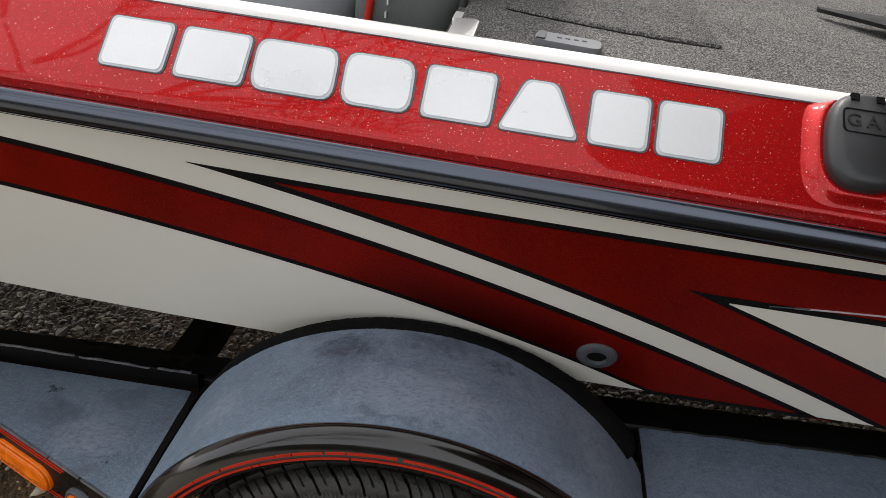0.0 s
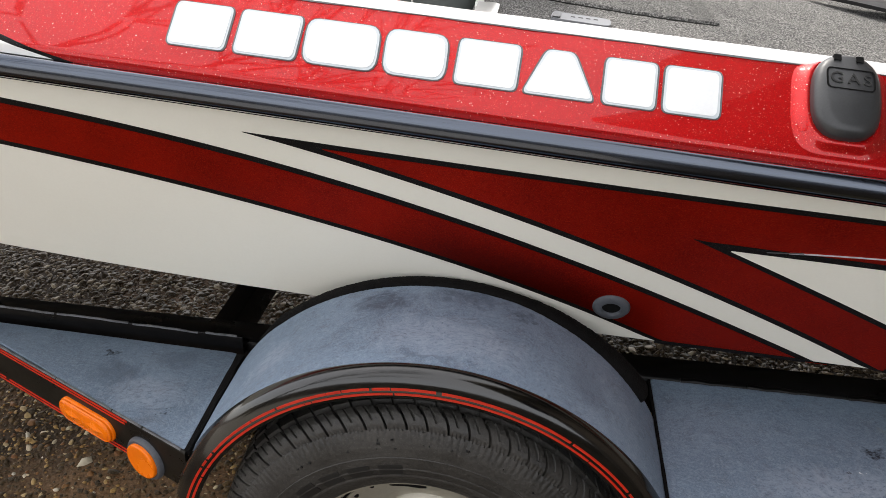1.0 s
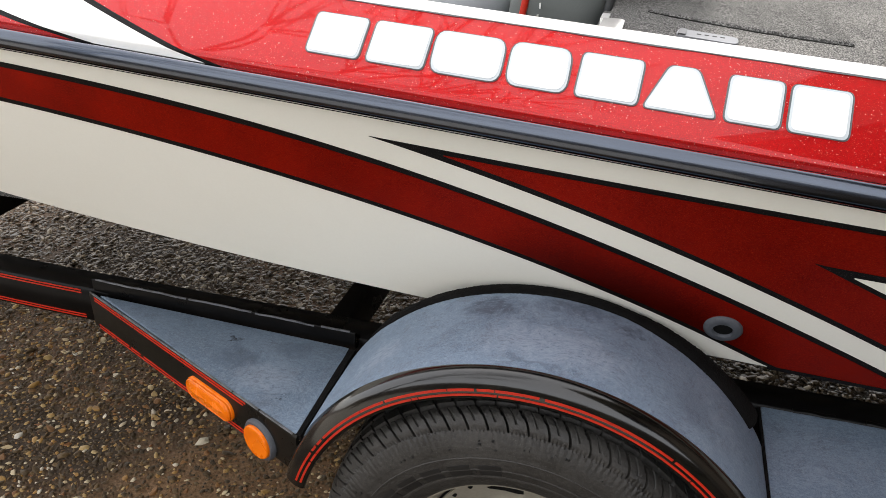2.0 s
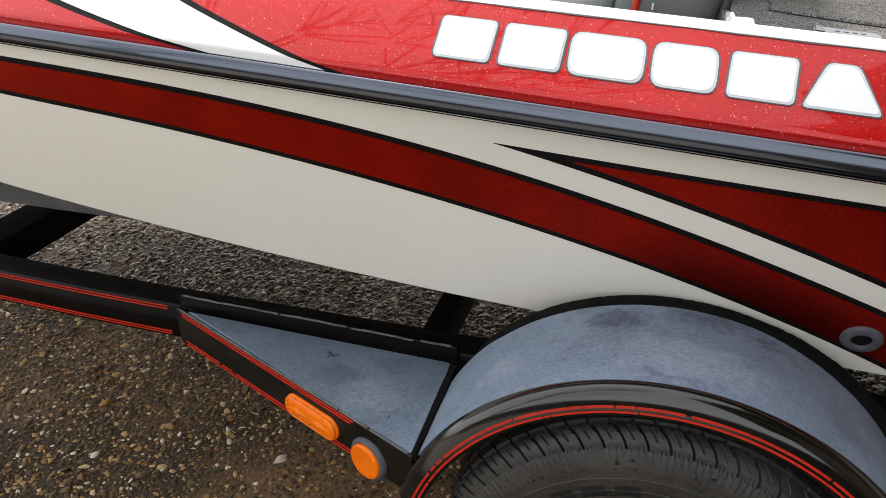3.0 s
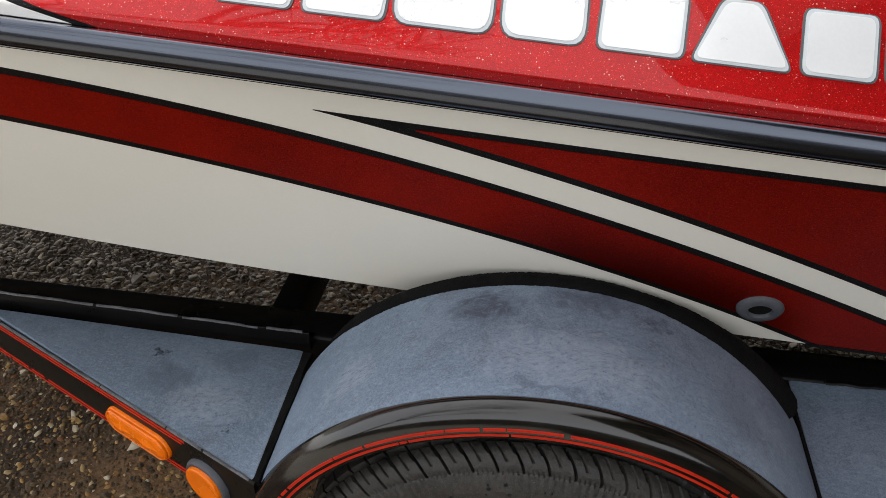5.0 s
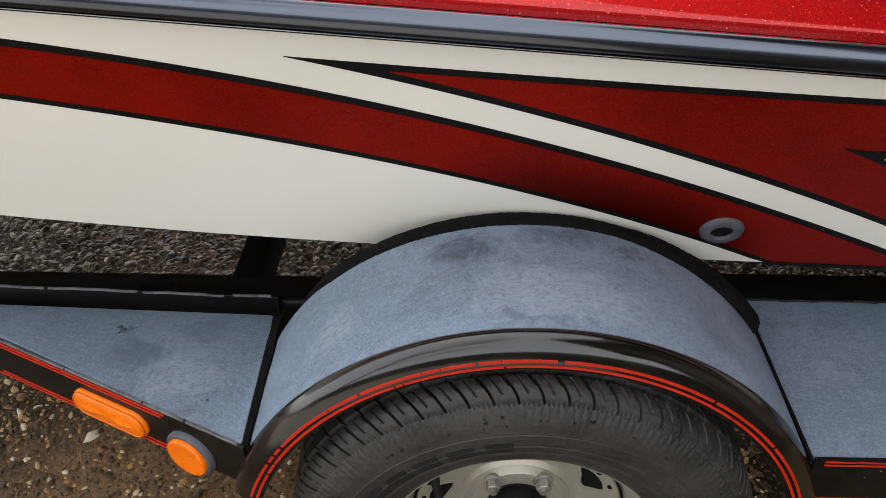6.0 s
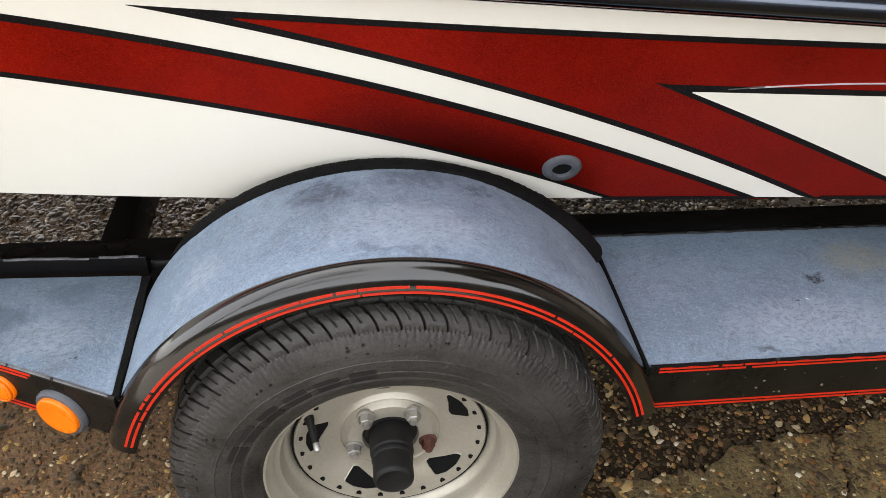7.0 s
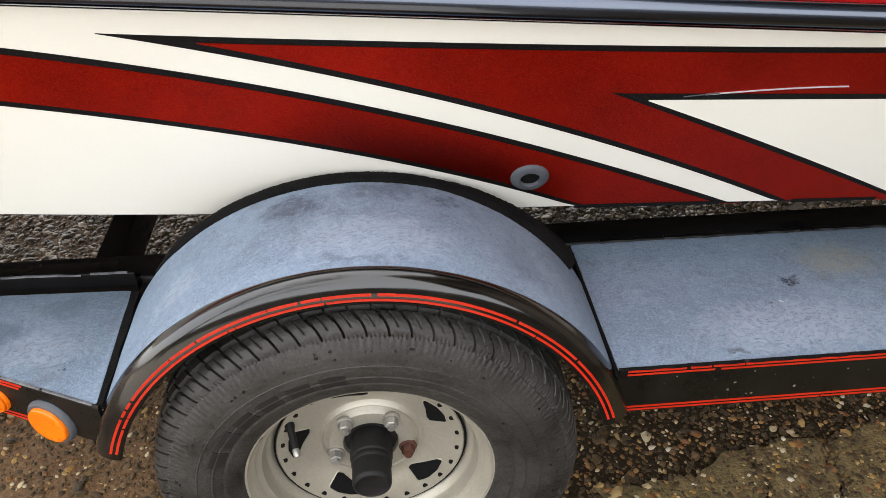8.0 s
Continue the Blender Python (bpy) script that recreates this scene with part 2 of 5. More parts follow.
def ground_material(name):
    """Damp concrete with exposed pebbles, brown silt washed over part of it."""
    m, nodes, links, bsdf = material(name)
    co = nodes.new("ShaderNodeTexCoord").outputs["Object"]
    v = nodes.new("ShaderNodeTexVoronoi")
    v.inputs["Scale"].default_value = 95.0
    links.new(co, v.inputs["Vector"])
    broad = noise_tex(nodes, links, co, 1.7, 6.0, 0.6)
    fine = noise_tex(nodes, links, co, 140.0, 5.0, 0.7)
    mud = ramp(nodes, [(0.35, (0.066, 0.036, 0.018)), (0.65, (0.150, 0.090, 0.048))], fine, links)
    grey = ramp(nodes, [(0.35, (0.022, 0.014, 0.008)), (0.65, (0.062, 0.042, 0.025))], fine, links)
    col = mix(nodes, links, ramp(nodes, [(0.42, (0, 0, 0)), (0.56, (1, 1, 1))], broad, links), mud, grey)
    # a patch of dried ochre silt washed down beside the wheel
    sub = nodes.new("ShaderNodeVectorMath")
    sub.operation = "DISTANCE"
    links.new(co, sub.inputs[0])
    sub.inputs[1].default_value = (-0.62, 0.16, 0.0)
    edge = nodes.new("ShaderNodeMath")
    edge.operation = "MULTIPLY_ADD"
    links.new(noise_tex(nodes, links, co, 7.0, 6.0, 0.65), edge.inputs[0])
    edge.inputs[1].default_value = 0.5
    links.new(sub.outputs["Value"], edge.inputs[2])
    silt = ramp(nodes, [(0.35, (0.100, 0.055, 0.026)), (0.65, (0.215, 0.130, 0.068))], fine, links)
    col = mix(nodes, links, ramp(nodes, [(0.48, (0.95, 0.95, 0.95)), (0.66, (0, 0, 0))], edge.outputs[0], links), col, silt)
    # wet black-brown mud lying along the broken slab behind the wheel
    sep = nodes.new("ShaderNodeSeparateXYZ")
    links.new(co, sep.inputs[0])
    wet_edge = nodes.new("ShaderNodeMath")
    wet_edge.operation = "MULTIPLY_ADD"
    links.new(noise_tex(nodes, links, co, 6.0, 6.0, 0.65), wet_edge.inputs[0])
    wet_edge.inputs[1].default_value = 0.35
    links.new(sep.outputs[0], wet_edge.inputs[2])
    wet = ramp(nodes, [(0.35, (0.007, 0.0045, 0.002)), (0.65, (0.034, 0.022, 0.009))], fine, links)
    col = mix(nodes, links, ramp(nodes, [(0.30, (0, 0, 0)), (0.46, (0.95, 0.95, 0.95))], wet_edge.outputs[0], links), col, wet)
    links.new(col, bsdf.inputs["Base Color"])
    rr = nodes.new("ShaderNodeMapRange")
    rr.inputs["To Min"].default_value, rr.inputs["To Max"].default_value = 0.5, 0.9
    links.new(broad, rr.inputs[0])
    links.new(rr.outputs[0], bsdf.inputs["Roughness"])
    bsdf.inputs["Specular IOR Level"].default_value = 0.2
    b = bump(nodes, links, bsdf, v.outputs["Distance"], 0.5, 0.004)
    bump(nodes, links, bsdf, fine, 0.6, 0.003, b)
    return m


def pebble_material(name, stops, rough=0.55):
    """Each pebble takes its own colour; fine mottling over it."""
    m, nodes, links, bsdf = material(name)
    geo = nodes.new("ShaderNodeNewGeometry")
    co = nodes.new("ShaderNodeTexCoord").outputs["Object"]
    col = ramp(nodes, stops, geo.outputs["Random Per Island"], links)
    fine = noise_tex(nodes, links, co, 380.0, 4.0, 0.7)
    col = mix(nodes, links, 0.28, col, ramp(nodes, [(0.3, (0.012, 0.008, 0.004)), (0.7, (0.22, 0.155, 0.085))], fine, links), "MIX")
    links.new(col, bsdf.inputs["Base Color"])
    bsdf.inputs["Roughness"].default_value = rough
    bsdf.inputs["Specular IOR Level"].default_value = 0.22
    bump(nodes, links, bsdf, fine, 0.4, 0.001)
    return m


WHITE_GEL = surface("white_gelcoat", (0.795, 0.775, 0.690), (0.84, 0.82, 0.74), (0.3, 0.4), 250, 3, 0.03, 0.0002, coat=0.3, specular=0.4)
WHITE_EDGE = surface("white_edge", (0.78, 0.77, 0.74), (0.84, 0.83, 0.80), (0.2, 0.28), 200, 4, 0.03, 0.0002, coat=0.5)
HULL_RED = surface("dark_red_gelcoat", (0.185, 0.0035, 0.0013), (0.49, 0.0125, 0.0030), (0.34, 0.44), 420, 11, 0.15, 0.0002, metal=0.75, coat=0.03, specular=0.09, grit=(0.66, 0.050, 0.014), mottle=0.62, grit_at=(0.55, 0.69))
HULL_RED_OVAL = surface("dark_red_gelcoat_with_dark_oval", (0.185, 0.0035, 0.0013), (0.49, 0.0125, 0.0030), (0.34, 0.44), 420, 11, 0.15, 0.0002, metal=0.75, coat=0.03, specular=0.09, grit=(0.66, 0.050, 0.014), mottle=0.62, grit_at=(0.55, 0.69))


def dark_oval(m, middle, reach):
    """Mixes a speckled near-black oval, soft at its edge, into a material's colour."""
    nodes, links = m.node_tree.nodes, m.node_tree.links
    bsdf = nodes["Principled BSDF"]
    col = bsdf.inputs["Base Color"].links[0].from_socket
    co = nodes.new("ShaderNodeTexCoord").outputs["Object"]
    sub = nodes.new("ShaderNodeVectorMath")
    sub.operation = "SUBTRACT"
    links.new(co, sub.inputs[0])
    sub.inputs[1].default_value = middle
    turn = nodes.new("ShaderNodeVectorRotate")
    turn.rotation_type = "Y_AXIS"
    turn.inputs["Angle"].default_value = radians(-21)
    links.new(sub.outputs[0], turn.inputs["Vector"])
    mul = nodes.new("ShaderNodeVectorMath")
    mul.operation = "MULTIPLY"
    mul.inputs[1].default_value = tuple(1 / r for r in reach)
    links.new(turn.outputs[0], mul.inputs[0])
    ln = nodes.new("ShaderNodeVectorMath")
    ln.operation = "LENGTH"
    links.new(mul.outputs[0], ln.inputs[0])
    speckle = noise_tex(nodes, links, co, 520.0, 3.0, 0.8)
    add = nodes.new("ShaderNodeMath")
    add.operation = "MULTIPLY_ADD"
    links.new(speckle, add.inputs[0])
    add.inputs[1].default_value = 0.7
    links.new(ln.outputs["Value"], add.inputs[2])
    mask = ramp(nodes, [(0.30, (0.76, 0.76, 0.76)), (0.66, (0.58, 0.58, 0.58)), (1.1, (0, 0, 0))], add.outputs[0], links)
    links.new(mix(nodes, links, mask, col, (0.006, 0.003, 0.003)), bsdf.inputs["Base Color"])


dark_oval(HULL_RED_OVAL, (0.100, 0.17, 0.675), (0.36, 9.0, 0.135))
HULL_BLACK = surface("black_outline_film", (0.002, 0.002, 0.002), (0.006, 0.005, 0.005), (0.4, 0.55), 500, 9, 0.25, 0.0003, specular=0.12, grit=(0.11, 0.10, 0.095))
FLAKE = flake_red("metal_flake_red", (0.35, 0.0008, 0.0015), (0.51, 0.0012, 0.002))
RAIL_RUBBER = surface("rail_rubber", (0.052, 0.063, 0.085), (0.072, 0.085, 0.112), (0.22, 0.27), 120, 14, 0.0, 0.0003, stretch=(0.2, 3, 3), metal=1.0, coat=0.9, mottle=0.15)
SILVER_FILM = surface("silver_film", (0.70, 0.72, 0.73), (0.78, 0.795, 0.80), (0.25, 0.34), 300, 8, 0.02, 0.0002, metal=0.3, coat=0.5)
PALE_EDGE = surface("pale_grey_film", (0.46, 0.50, 0.52), (0.54, 0.58, 0.60), (0.3, 0.4), 300, 8, 0.02, 0.0002, coat=0.3)
SILVER_EDGE = surface("grey_outline_film", (0.06, 0.065, 0.07), (0.11, 0.115, 0.12), (0.3, 0.4), 300, 8, 0.02, 0.0002)
DARK_RUB, PALE_RUB, OCHRE = (0.014, 0.018, 0.028), (0.30, 0.34, 0.41), (0.22, 0.22, 0.16)
SOFT_RUB = (0.045, 0.056, 0.082)
FADED = faded_plastic("faded_black_plastic", [
    ((-0.085, 0.105, 0.66), 0.036, 1.5, SOFT_RUB, 0.8), ((0.115, 0.115, 0.655), 0.018, 1.6, DARK_RUB, 0.6), ((0.03, 0.13, 0.668), 0.026, 2.6, SOFT_RUB, 0.6), ((0.0, -0.028, 0.668), 0.012, 5.0, SOFT_RUB, 0.55), ((0.02, 0.02, 0.665), 0.06, 2.2, PALE_RUB, 0.45),
    ((-0.23, 0.03, 0.58), 0.05, 1.0, PALE_RUB, 0.35), ((0.21, 0.03, 0.60), 0.05, 1.0, SOFT_RUB, 0.3)], 1.2)
FADED_STEP = faded_plastic("faded_black_step", [
    ((0.517, -0.018, 0.47), 0.017, 1.1, DARK_RUB, 1.0), ((0.657, 0.118, 0.47), 0.012, 2.4, DARK_RUB, 1.0), ((0.60, 0.075, 0.47), 0.004, 1.2, DARK_RUB, 1.0), ((0.63, 0.068, 0.47), 0.003, 2.2, (0.8, 0.8, 0.8), 1.0), ((0.76, 0.165, 0.47), 0.05, 1.6, OCHRE, 0.6), ((0.62, 0.02, 0.47), 0.07, 2.6, PALE_RUB, 0.5), ((0.62, 0.035, 0.47), 0.012, 1.0, PALE_RUB, 0.9),
    ((-0.567, 0.158, 0.47), 0.010, 1.8, DARK_RUB, 1.0), ((-0.535, 0.110, 0.47), 0.035, 1.5, SOFT_RUB, 0.45), ((-0.46, 0.07, 0.47), 0.05, 1.5, PALE_RUB, 0.4), ((-0.415, 0.03, 0.47), 0.006, 1.0, DARK_RUB, 1.0), ((-0.45, 0.16, 0.47), 0.03, 1.5, SOFT_RUB, 0.4)], 1.08)
GLOSS_BLACK = streaked_paint("gloss_black_paint")
FRAME_BLACK = surface("black_frame_paint", (0.0015, 0.0015, 0.0015), (0.005, 0.0045, 0.0045), (0.25, 0.4), 220, 9, 0.2, 0.0004, specular=0.14)
SKIRT_BLACK = surface("dusty_black_paint", (0.002, 0.002, 0.0018), (0.010, 0.0085, 0.006), (0.22, 0.42), 160, 14, 0.2, 0.0004, specular=0.25, grit=(0.034, 0.031, 0.028))
SKIRT_WORN = surface("worn_black_edge", (0.030, 0.032, 0.036), (0.17, 0.175, 0.185), (0.4, 0.6), 300, 40, 0.2, 0.0004)
DRY_MUD = surface("dried_mud", (0.07, 0.055, 0.035), (0.20, 0.165, 0.115), (0.85, 0.95), 600, 60, 0.4, 0.0004)
STRIPE_RED = surface("red_pinstripe_film", (0.42, 0.012, 0.002), (0.58, 0.022, 0.003), (0.35, 0.5), 260, 30, 0.1, 0.0003)
FOAM = surface("black_foam_edge", (0.002, 0.002, 0.002), (0.011, 0.0105, 0.010), (0.85, 0.95), 450, 20, 1.0, 0.002, specular=0.1)
TYRE = surface("tyre_rubber", (0.003, 0.003, 0.003), (0.047, 0.043, 0.038), (0.34, 0.7), 190, 17, 1.0, 0.0012, specular=0.4, grit=(0.13, 0.126, 0.118), mottle=0.45)
TYRE_MARK = surface("tyre_mark", (0.005, 0.005, 0.005), (0.012, 0.012, 0.012), (0.5, 0.6), 260, 14, 0.2, 0.0004)
RIM = surface("dull_zinc_wheel", (0.34, 0.318, 0.262), (0.46, 0.435, 0.362), (0.32, 0.48), 180, 9, 0.12, 0.0004, metal=0.5)
# black for dark parts, and for shade painted into holes and the wheel arch
RIM_DARK = surface("shade_and_part_black", (0.003, 0.003, 0.003), (0.008, 0.008, 0.008), (0.7, 0.9), 100, 9, 0.1, 0.0004, specular=0.1)
NUT = surface("galvanised_nut", (0.32, 0.31, 0.29), (0.5, 0.49, 0.46), (0.35, 0.5), 300, 40, 0.3, 0.0004, metal=0.8)
RUST = surface("rusty_nut", (0.032, 0.011, 0.007), (0.125, 0.040, 0.022), (0.7, 0.9), 500, 90, 0.6, 0.0008)
HUB_RUBBER = surface("hub_rubber", (0.004, 0.004, 0.004), (0.012, 0.011, 0.011), (0.5, 0.7), 240, 30, 0.3, 0.0005, specular=0.3)
AMBER = surface("amber_lens", (0.76, 0.142, 0.0008), (0.86, 0.180, 0.0010), (0.22, 0.30), 90, 14, 0.1, 0.0004, coat=0.15, specular=0.3)
GREY_RUBBER = surface("grey_rubber", (0.05, 0.055, 0.063), (0.095, 0.10, 0.115), (0.5, 0.7), 300, 40, 0.2, 0.0004)
CAP_PLASTIC = surface("cap_plastic", (0.020, 0.021, 0.022), (0.040, 0.041, 0.043), (0.33, 0.45), 600, 20, 0.12, 0.0003)
CARPET = carpet_material("grey_boat_carpet")
VINYL = surface("grey_vinyl", (0.115, 0.125, 0.12), (0.16, 0.17, 0.165), (0.4, 0.55), 500, 8, 0.35, 0.0006)
VINYL_LIGHT = surface("light_grey_vinyl", (0.30, 0.32, 0.34), (0.38, 0.40, 0.42), (0.4, 0.55), 500, 8, 0.35, 0.0006)
DARK_VINYL = surface("charcoal_vinyl", (0.025, 0.026, 0.027), (0.045, 0.046, 0.048), (0.4, 0.6), 500, 8, 0.3, 0.0006)
LATCH_GREY = surface("latch_plastic", (0.12, 0.125, 0.135), (0.17, 0.175, 0.185), (0.4, 0.5), 400, 30, 0.1, 0.0003)
GROUND = ground_material("damp_pebbled_concrete")
PEBBLE = pebble_material("pebble_mix", [(0.0, (0.018, 0.012, 0.006)), (0.30, (0.045, 0.028, 0.013)), (0.52, (0.085, 0.053, 0.022)), (0.68, (0.15, 0.092, 0.036)), (0.76, (0.20, 0.080, 0.026)), (0.83, (0.36, 0.20, 0.050)), (0.91, (0.46, 0.32, 0.13)), (0.97, (0.62, 0.52, 0.34)), (1.0, (0.75, 0.70, 0.60))])
AGGREGATE = pebble_material("grey_aggregate", [(0.0, (0.010, 0.0078, 0.006)), (0.36, (0.036, 0.028, 0.020)), (0.68, (0.092, 0.072, 0.050)), (0.90, (0.20, 0.158, 0.108)), (1.0, (0.46, 0.40, 0.30))], 0.32)
SLAB = surface("old_concrete", (0.050, 0.036, 0.015), (0.235, 0.176, 0.082), (0.7, 0.9), 150, 26, 1.0, 0.004, grit=(0.38, 0.29, 0.15), mottle=0.45, specular=0.2)


# ---- building helpers ----
def mesh_of(name, bm, mat, smooth=True, angle=40):
    me = bpy.data.meshes.new(name)
    bmesh.ops.recalc_face_normals(bm, faces=bm.faces)
    for f in bm.faces:
        f.smooth = smooth
    if smooth:
        for e in bm.edges:
            e.smooth = len(e.link_faces) == 2 and e.calc_face_angle(0) < radians(angle)
    bm.to_mesh(me)
    bm.free()
    me.materials.append(mat)
    return me


def part(name, bm, mat, parent=None, label="", smooth=True, angle=40):
    ob = new(name, mesh_of(name, bm, mat, smooth, angle))
    if parent:
        ob.parent = parent
    if label:
        tagged(ob, label)
    return ob


def thing(name, label, category, place=(0, 0, 0), kind="", group=""):
    ob = new(name)
    ob.location = place
    bpy.context.view_layer.update()
    return tagged(ob, label, category, group, kind)


def box(bm, lo, hi, bevel=0.0, segments=2):
    vs = [bm.verts.new((x, y, z)) for x in (lo[0], hi[0]) for y in (lo[1], hi[1]) for z in (lo[2], hi[2])]
    fs = [bm.faces.new([vs[i] for i in q]) for q in ((0, 1, 3, 2), (4, 6, 7, 5), (0, 4, 5, 1), (2, 3, 7, 6), (0, 2, 6, 4), (1, 5, 7, 3))]
    if bevel:
        bmesh.ops.bevel(bm, geom=list({e for f in fs for e in f.edges}), offset=bevel, segments=segments, affect="EDGES", profile=0.6)
    return bm


def loft(bm, rings, closed=True, caps=True):
    """Skins a list of rings of equal length."""
    rows = [[bm.verts.new(p) for p in ring] for ring in rings]
    n = len(rows[0])
    for a, b in zip(rows, rows[1:]):
        for i in range(n if closed else n - 1):
            j = (i + 1) % n
            bm.faces.new((a[i], a[j], b[j], b[i]))
    if caps and closed:
        bm.faces.new(rows[0])
        bm.faces.new(rows[-1][::-1])
    return bm


def lathe(bm, profile, turns, place, start=0.0, sweep=360.0, closed=False):
    """Turns (radius, y) round the axis y through place."""
    rings = []
    full = abs(sweep) >= 359.9
    for k in range(turns if full else turns + 1):
        a = radians(start + sweep * k / turns)
        rings.append([(place[0] + r * math.cos(a), place[1] + y, place[2] + r * math.sin(a)) for r, y in profile])
    if full:
        rows = [[bm.verts.new(p) for p in ring] for ring in rings]
        m = len(profile)
        for k in range(turns):
            a, b = rows[k], rows[(k + 1) % turns]
            for i in range(m if closed else m - 1):
                j = (i + 1) % m
                bm.faces.new((a[i], a[j], b[j], b[i]))
    else:
        loft(bm, rings, closed, caps=closed)
    return bm


def steps(a, b, n):
    return [a + (b - a) * k / n for k in range(n + 1)]


# ---- the boat's lines: x towards the stern, y inboard, z up ----
BEAM_MID = 1.08


def bow(x):
    """How far the side draws in towards the bow."""
    return 0.0 if x > -1.6 else 1.0 * ((-1.6 - x) / 2.1) ** 2.2


def B(x, y, z, far=False):
    """A place given against the sheer line, in the world."""
    yy = y + bow(x) * max(0.0, 1.0 - (y - 0.03) / 1.05)
    yy = 2 * BEAM_MID - yy if far else yy
    return (x, yy - 0.0365 * x, z - 0.055 * x + 0.10 * bow(x))


def chine(x):
    return 0.580 - 0.012 * x + (0.06 * x * x if x < 0 else 0.0)


def side(x, z, off=0.0):
    """A place on the near topside at height z, off metres proud of it."""
    y = 0.143 - 0.0365 * (x - 0.214) - 0.391 * (z - 0.731)
    return (x - 0.034 * off, y - 0.931 * off + bow(x), z - 0.364 * off + 0.10 * bow(x))


def band_top(x):
    return 0.8045 - 0.3166 * x - 0.1687 * x * x + 0.0105 * x ** 3 + 0.0312 * x ** 4 if x > -1.0 else 0.9731 - 0.07 * (x + 1.0)


def band_low(x):
    return 0.7095 - 0.3212 * x - 0.2034 * x * x - 0.0960 * x ** 3 - 0.0292 * x ** 4 if x > -1.0 else 0.8941 - 0.10 * (x + 1.0)


def wedge_low(x):
    return 0.8425 - 0.3145 * x - 0.1550 * x * x - 0.0045 * x ** 3


def wedge_top(x):
    return 0.8995 - 0.0587 * x + 0.0200 * x * x


def notch_low(x):
    return 0.9503 - 0.3782 * x - 0.0783 * x * x


def notch_top(x):
    return 0.8210 - 0.0375 * x


STATIONS = steps(-3.62, -1.5, 26)[:-1] + steps(-1.5, 1.5, 60)
boat = thing("bass_boat", "white and metal-flake red fibreglass bass boat on its trailer", "boat")


def build_hull():
    bm = bmesh.new()
    rings = []
    for x in STATIONS:
        zc, zs = chine(x), 0.955 - 0.055 * x
        top, low = side(x, zs), side(x, zc)
        fall = max(0.0, (-1.6 - x) / 2.1)
        mid = BEAM_MID - 0.0365 * x
        keel = zc - 0.11 * (1 - fall)
        rim = side(x, zc + 0.004)
        flip = lambda p: (p[0], 2 * mid - p[1], p[2])
        inner = [(x, min(low[1] + 0.06, mid), low[2] + 0.02), (x, min(top[1] + 0.03, mid), top[2])]
        half = [top, side(x, zc + 0.18), rim, (low[0], low[1] + 0.004, low[2]), (x, (low[1] + mid) / 2, low[2] - 0.035 * (1 - fall)), (x, mid, keel)]
        rings.append([*half, *[flip(p) for p in half[-2::-1]], *[flip(p) for p in inner[::-1]], *inner])
    loft(bm, rings)
    return part("hull", bm, WHITE_GEL, boat, "cream white glossy fibreglass hull", angle=30)


hull = build_hull()


def topside_film(name, mat, label, x0, x1, upper, lower, off, n=70, parent=None):
    """A thin film on the topside between two lines."""
    bm = bmesh.new()
    rings = []
    for x in steps(x0, x1, n):
        a, b = upper(x), max(lower(x), chine(x) + 0.001)
        if a < b + 0.0004:
            a = b + 0.0004
        rings.append([side(x, a, off), side(x, (a + b) / 2, off), side(x, b, off), side(x, b, -0.002), side(x, a, -0.002)])
    loft(bm, rings)
    return part(name, bm, mat, parent or hull, label, angle=30)


EDGE = 0.0095
topside_film("stripe_outline", HULL_BLACK, "black edge film", -3.0, 0.60, band_top, band_low, 0.0007, 110)
topside_film("red_band", HULL_RED_OVAL, "dark red curved band with a speckled near-black oval", -3.0, 0.585, lambda x: band_top(x) - EDGE, lambda x: band_low(x) + EDGE, 0.0013, 110)
topside_film("stripe_outline", HULL_BLACK, "black edge film", -0.272, 1.48, wedge_top, lambda x: wedge_low(x) if x < 0.75 else 0.3, 0.0007)
topside_film("red_wedge", HULL_RED, "dark red swept wedge", -0.165, 1.48, lambda x: wedge_top(x) - EDGE * 0.85, lambda x: (wedge_low(x) if x < 0.75 else 0.3) + EDGE * 1.1, 0.0013)
topside_film("notch_outline", HULL_BLACK, "black edge film", 0.330, 1.48, notch_top, lambda x: 0.9547 - 0.4271 * x - 0.0367 * x * x, 0.0019)
topside_film("white_notch", WHITE_GEL, "white pointed panel", 0.381, 1.48, lambda x: 0.8079 - 0.0309 * x, notch_low, 0.0025)
for x0, x1 in ((0.325, 0.552), (0.665, 0.80)):
    topside_film("stripe_outline", HULL_BLACK, "black edge film", x0, x1, lambda x: chine(x) + 0.0085, lambda x: chine(x) + 0.0005, 0.0020, 12)
topside_film("scratch", SILVER_EDGE, "long pale scrape", 0.425, 0.47, lambda x: 0.8012 + 0.10 * (x - 0.425), lambda x: 0.8005 + 0.095 * (x - 0.425), 0.0032, 8)
topside_film("scratch", PALE_EDGE, "long pale scrape", 0.452, 0.636, lambda x: 0.8035 + 0.0075 * math.sin((x - 0.452) * 9.5), lambda x: 0.8030 + 0.00735 * math.sin((x - 0.452) * 9.5), 0.0034, 16)

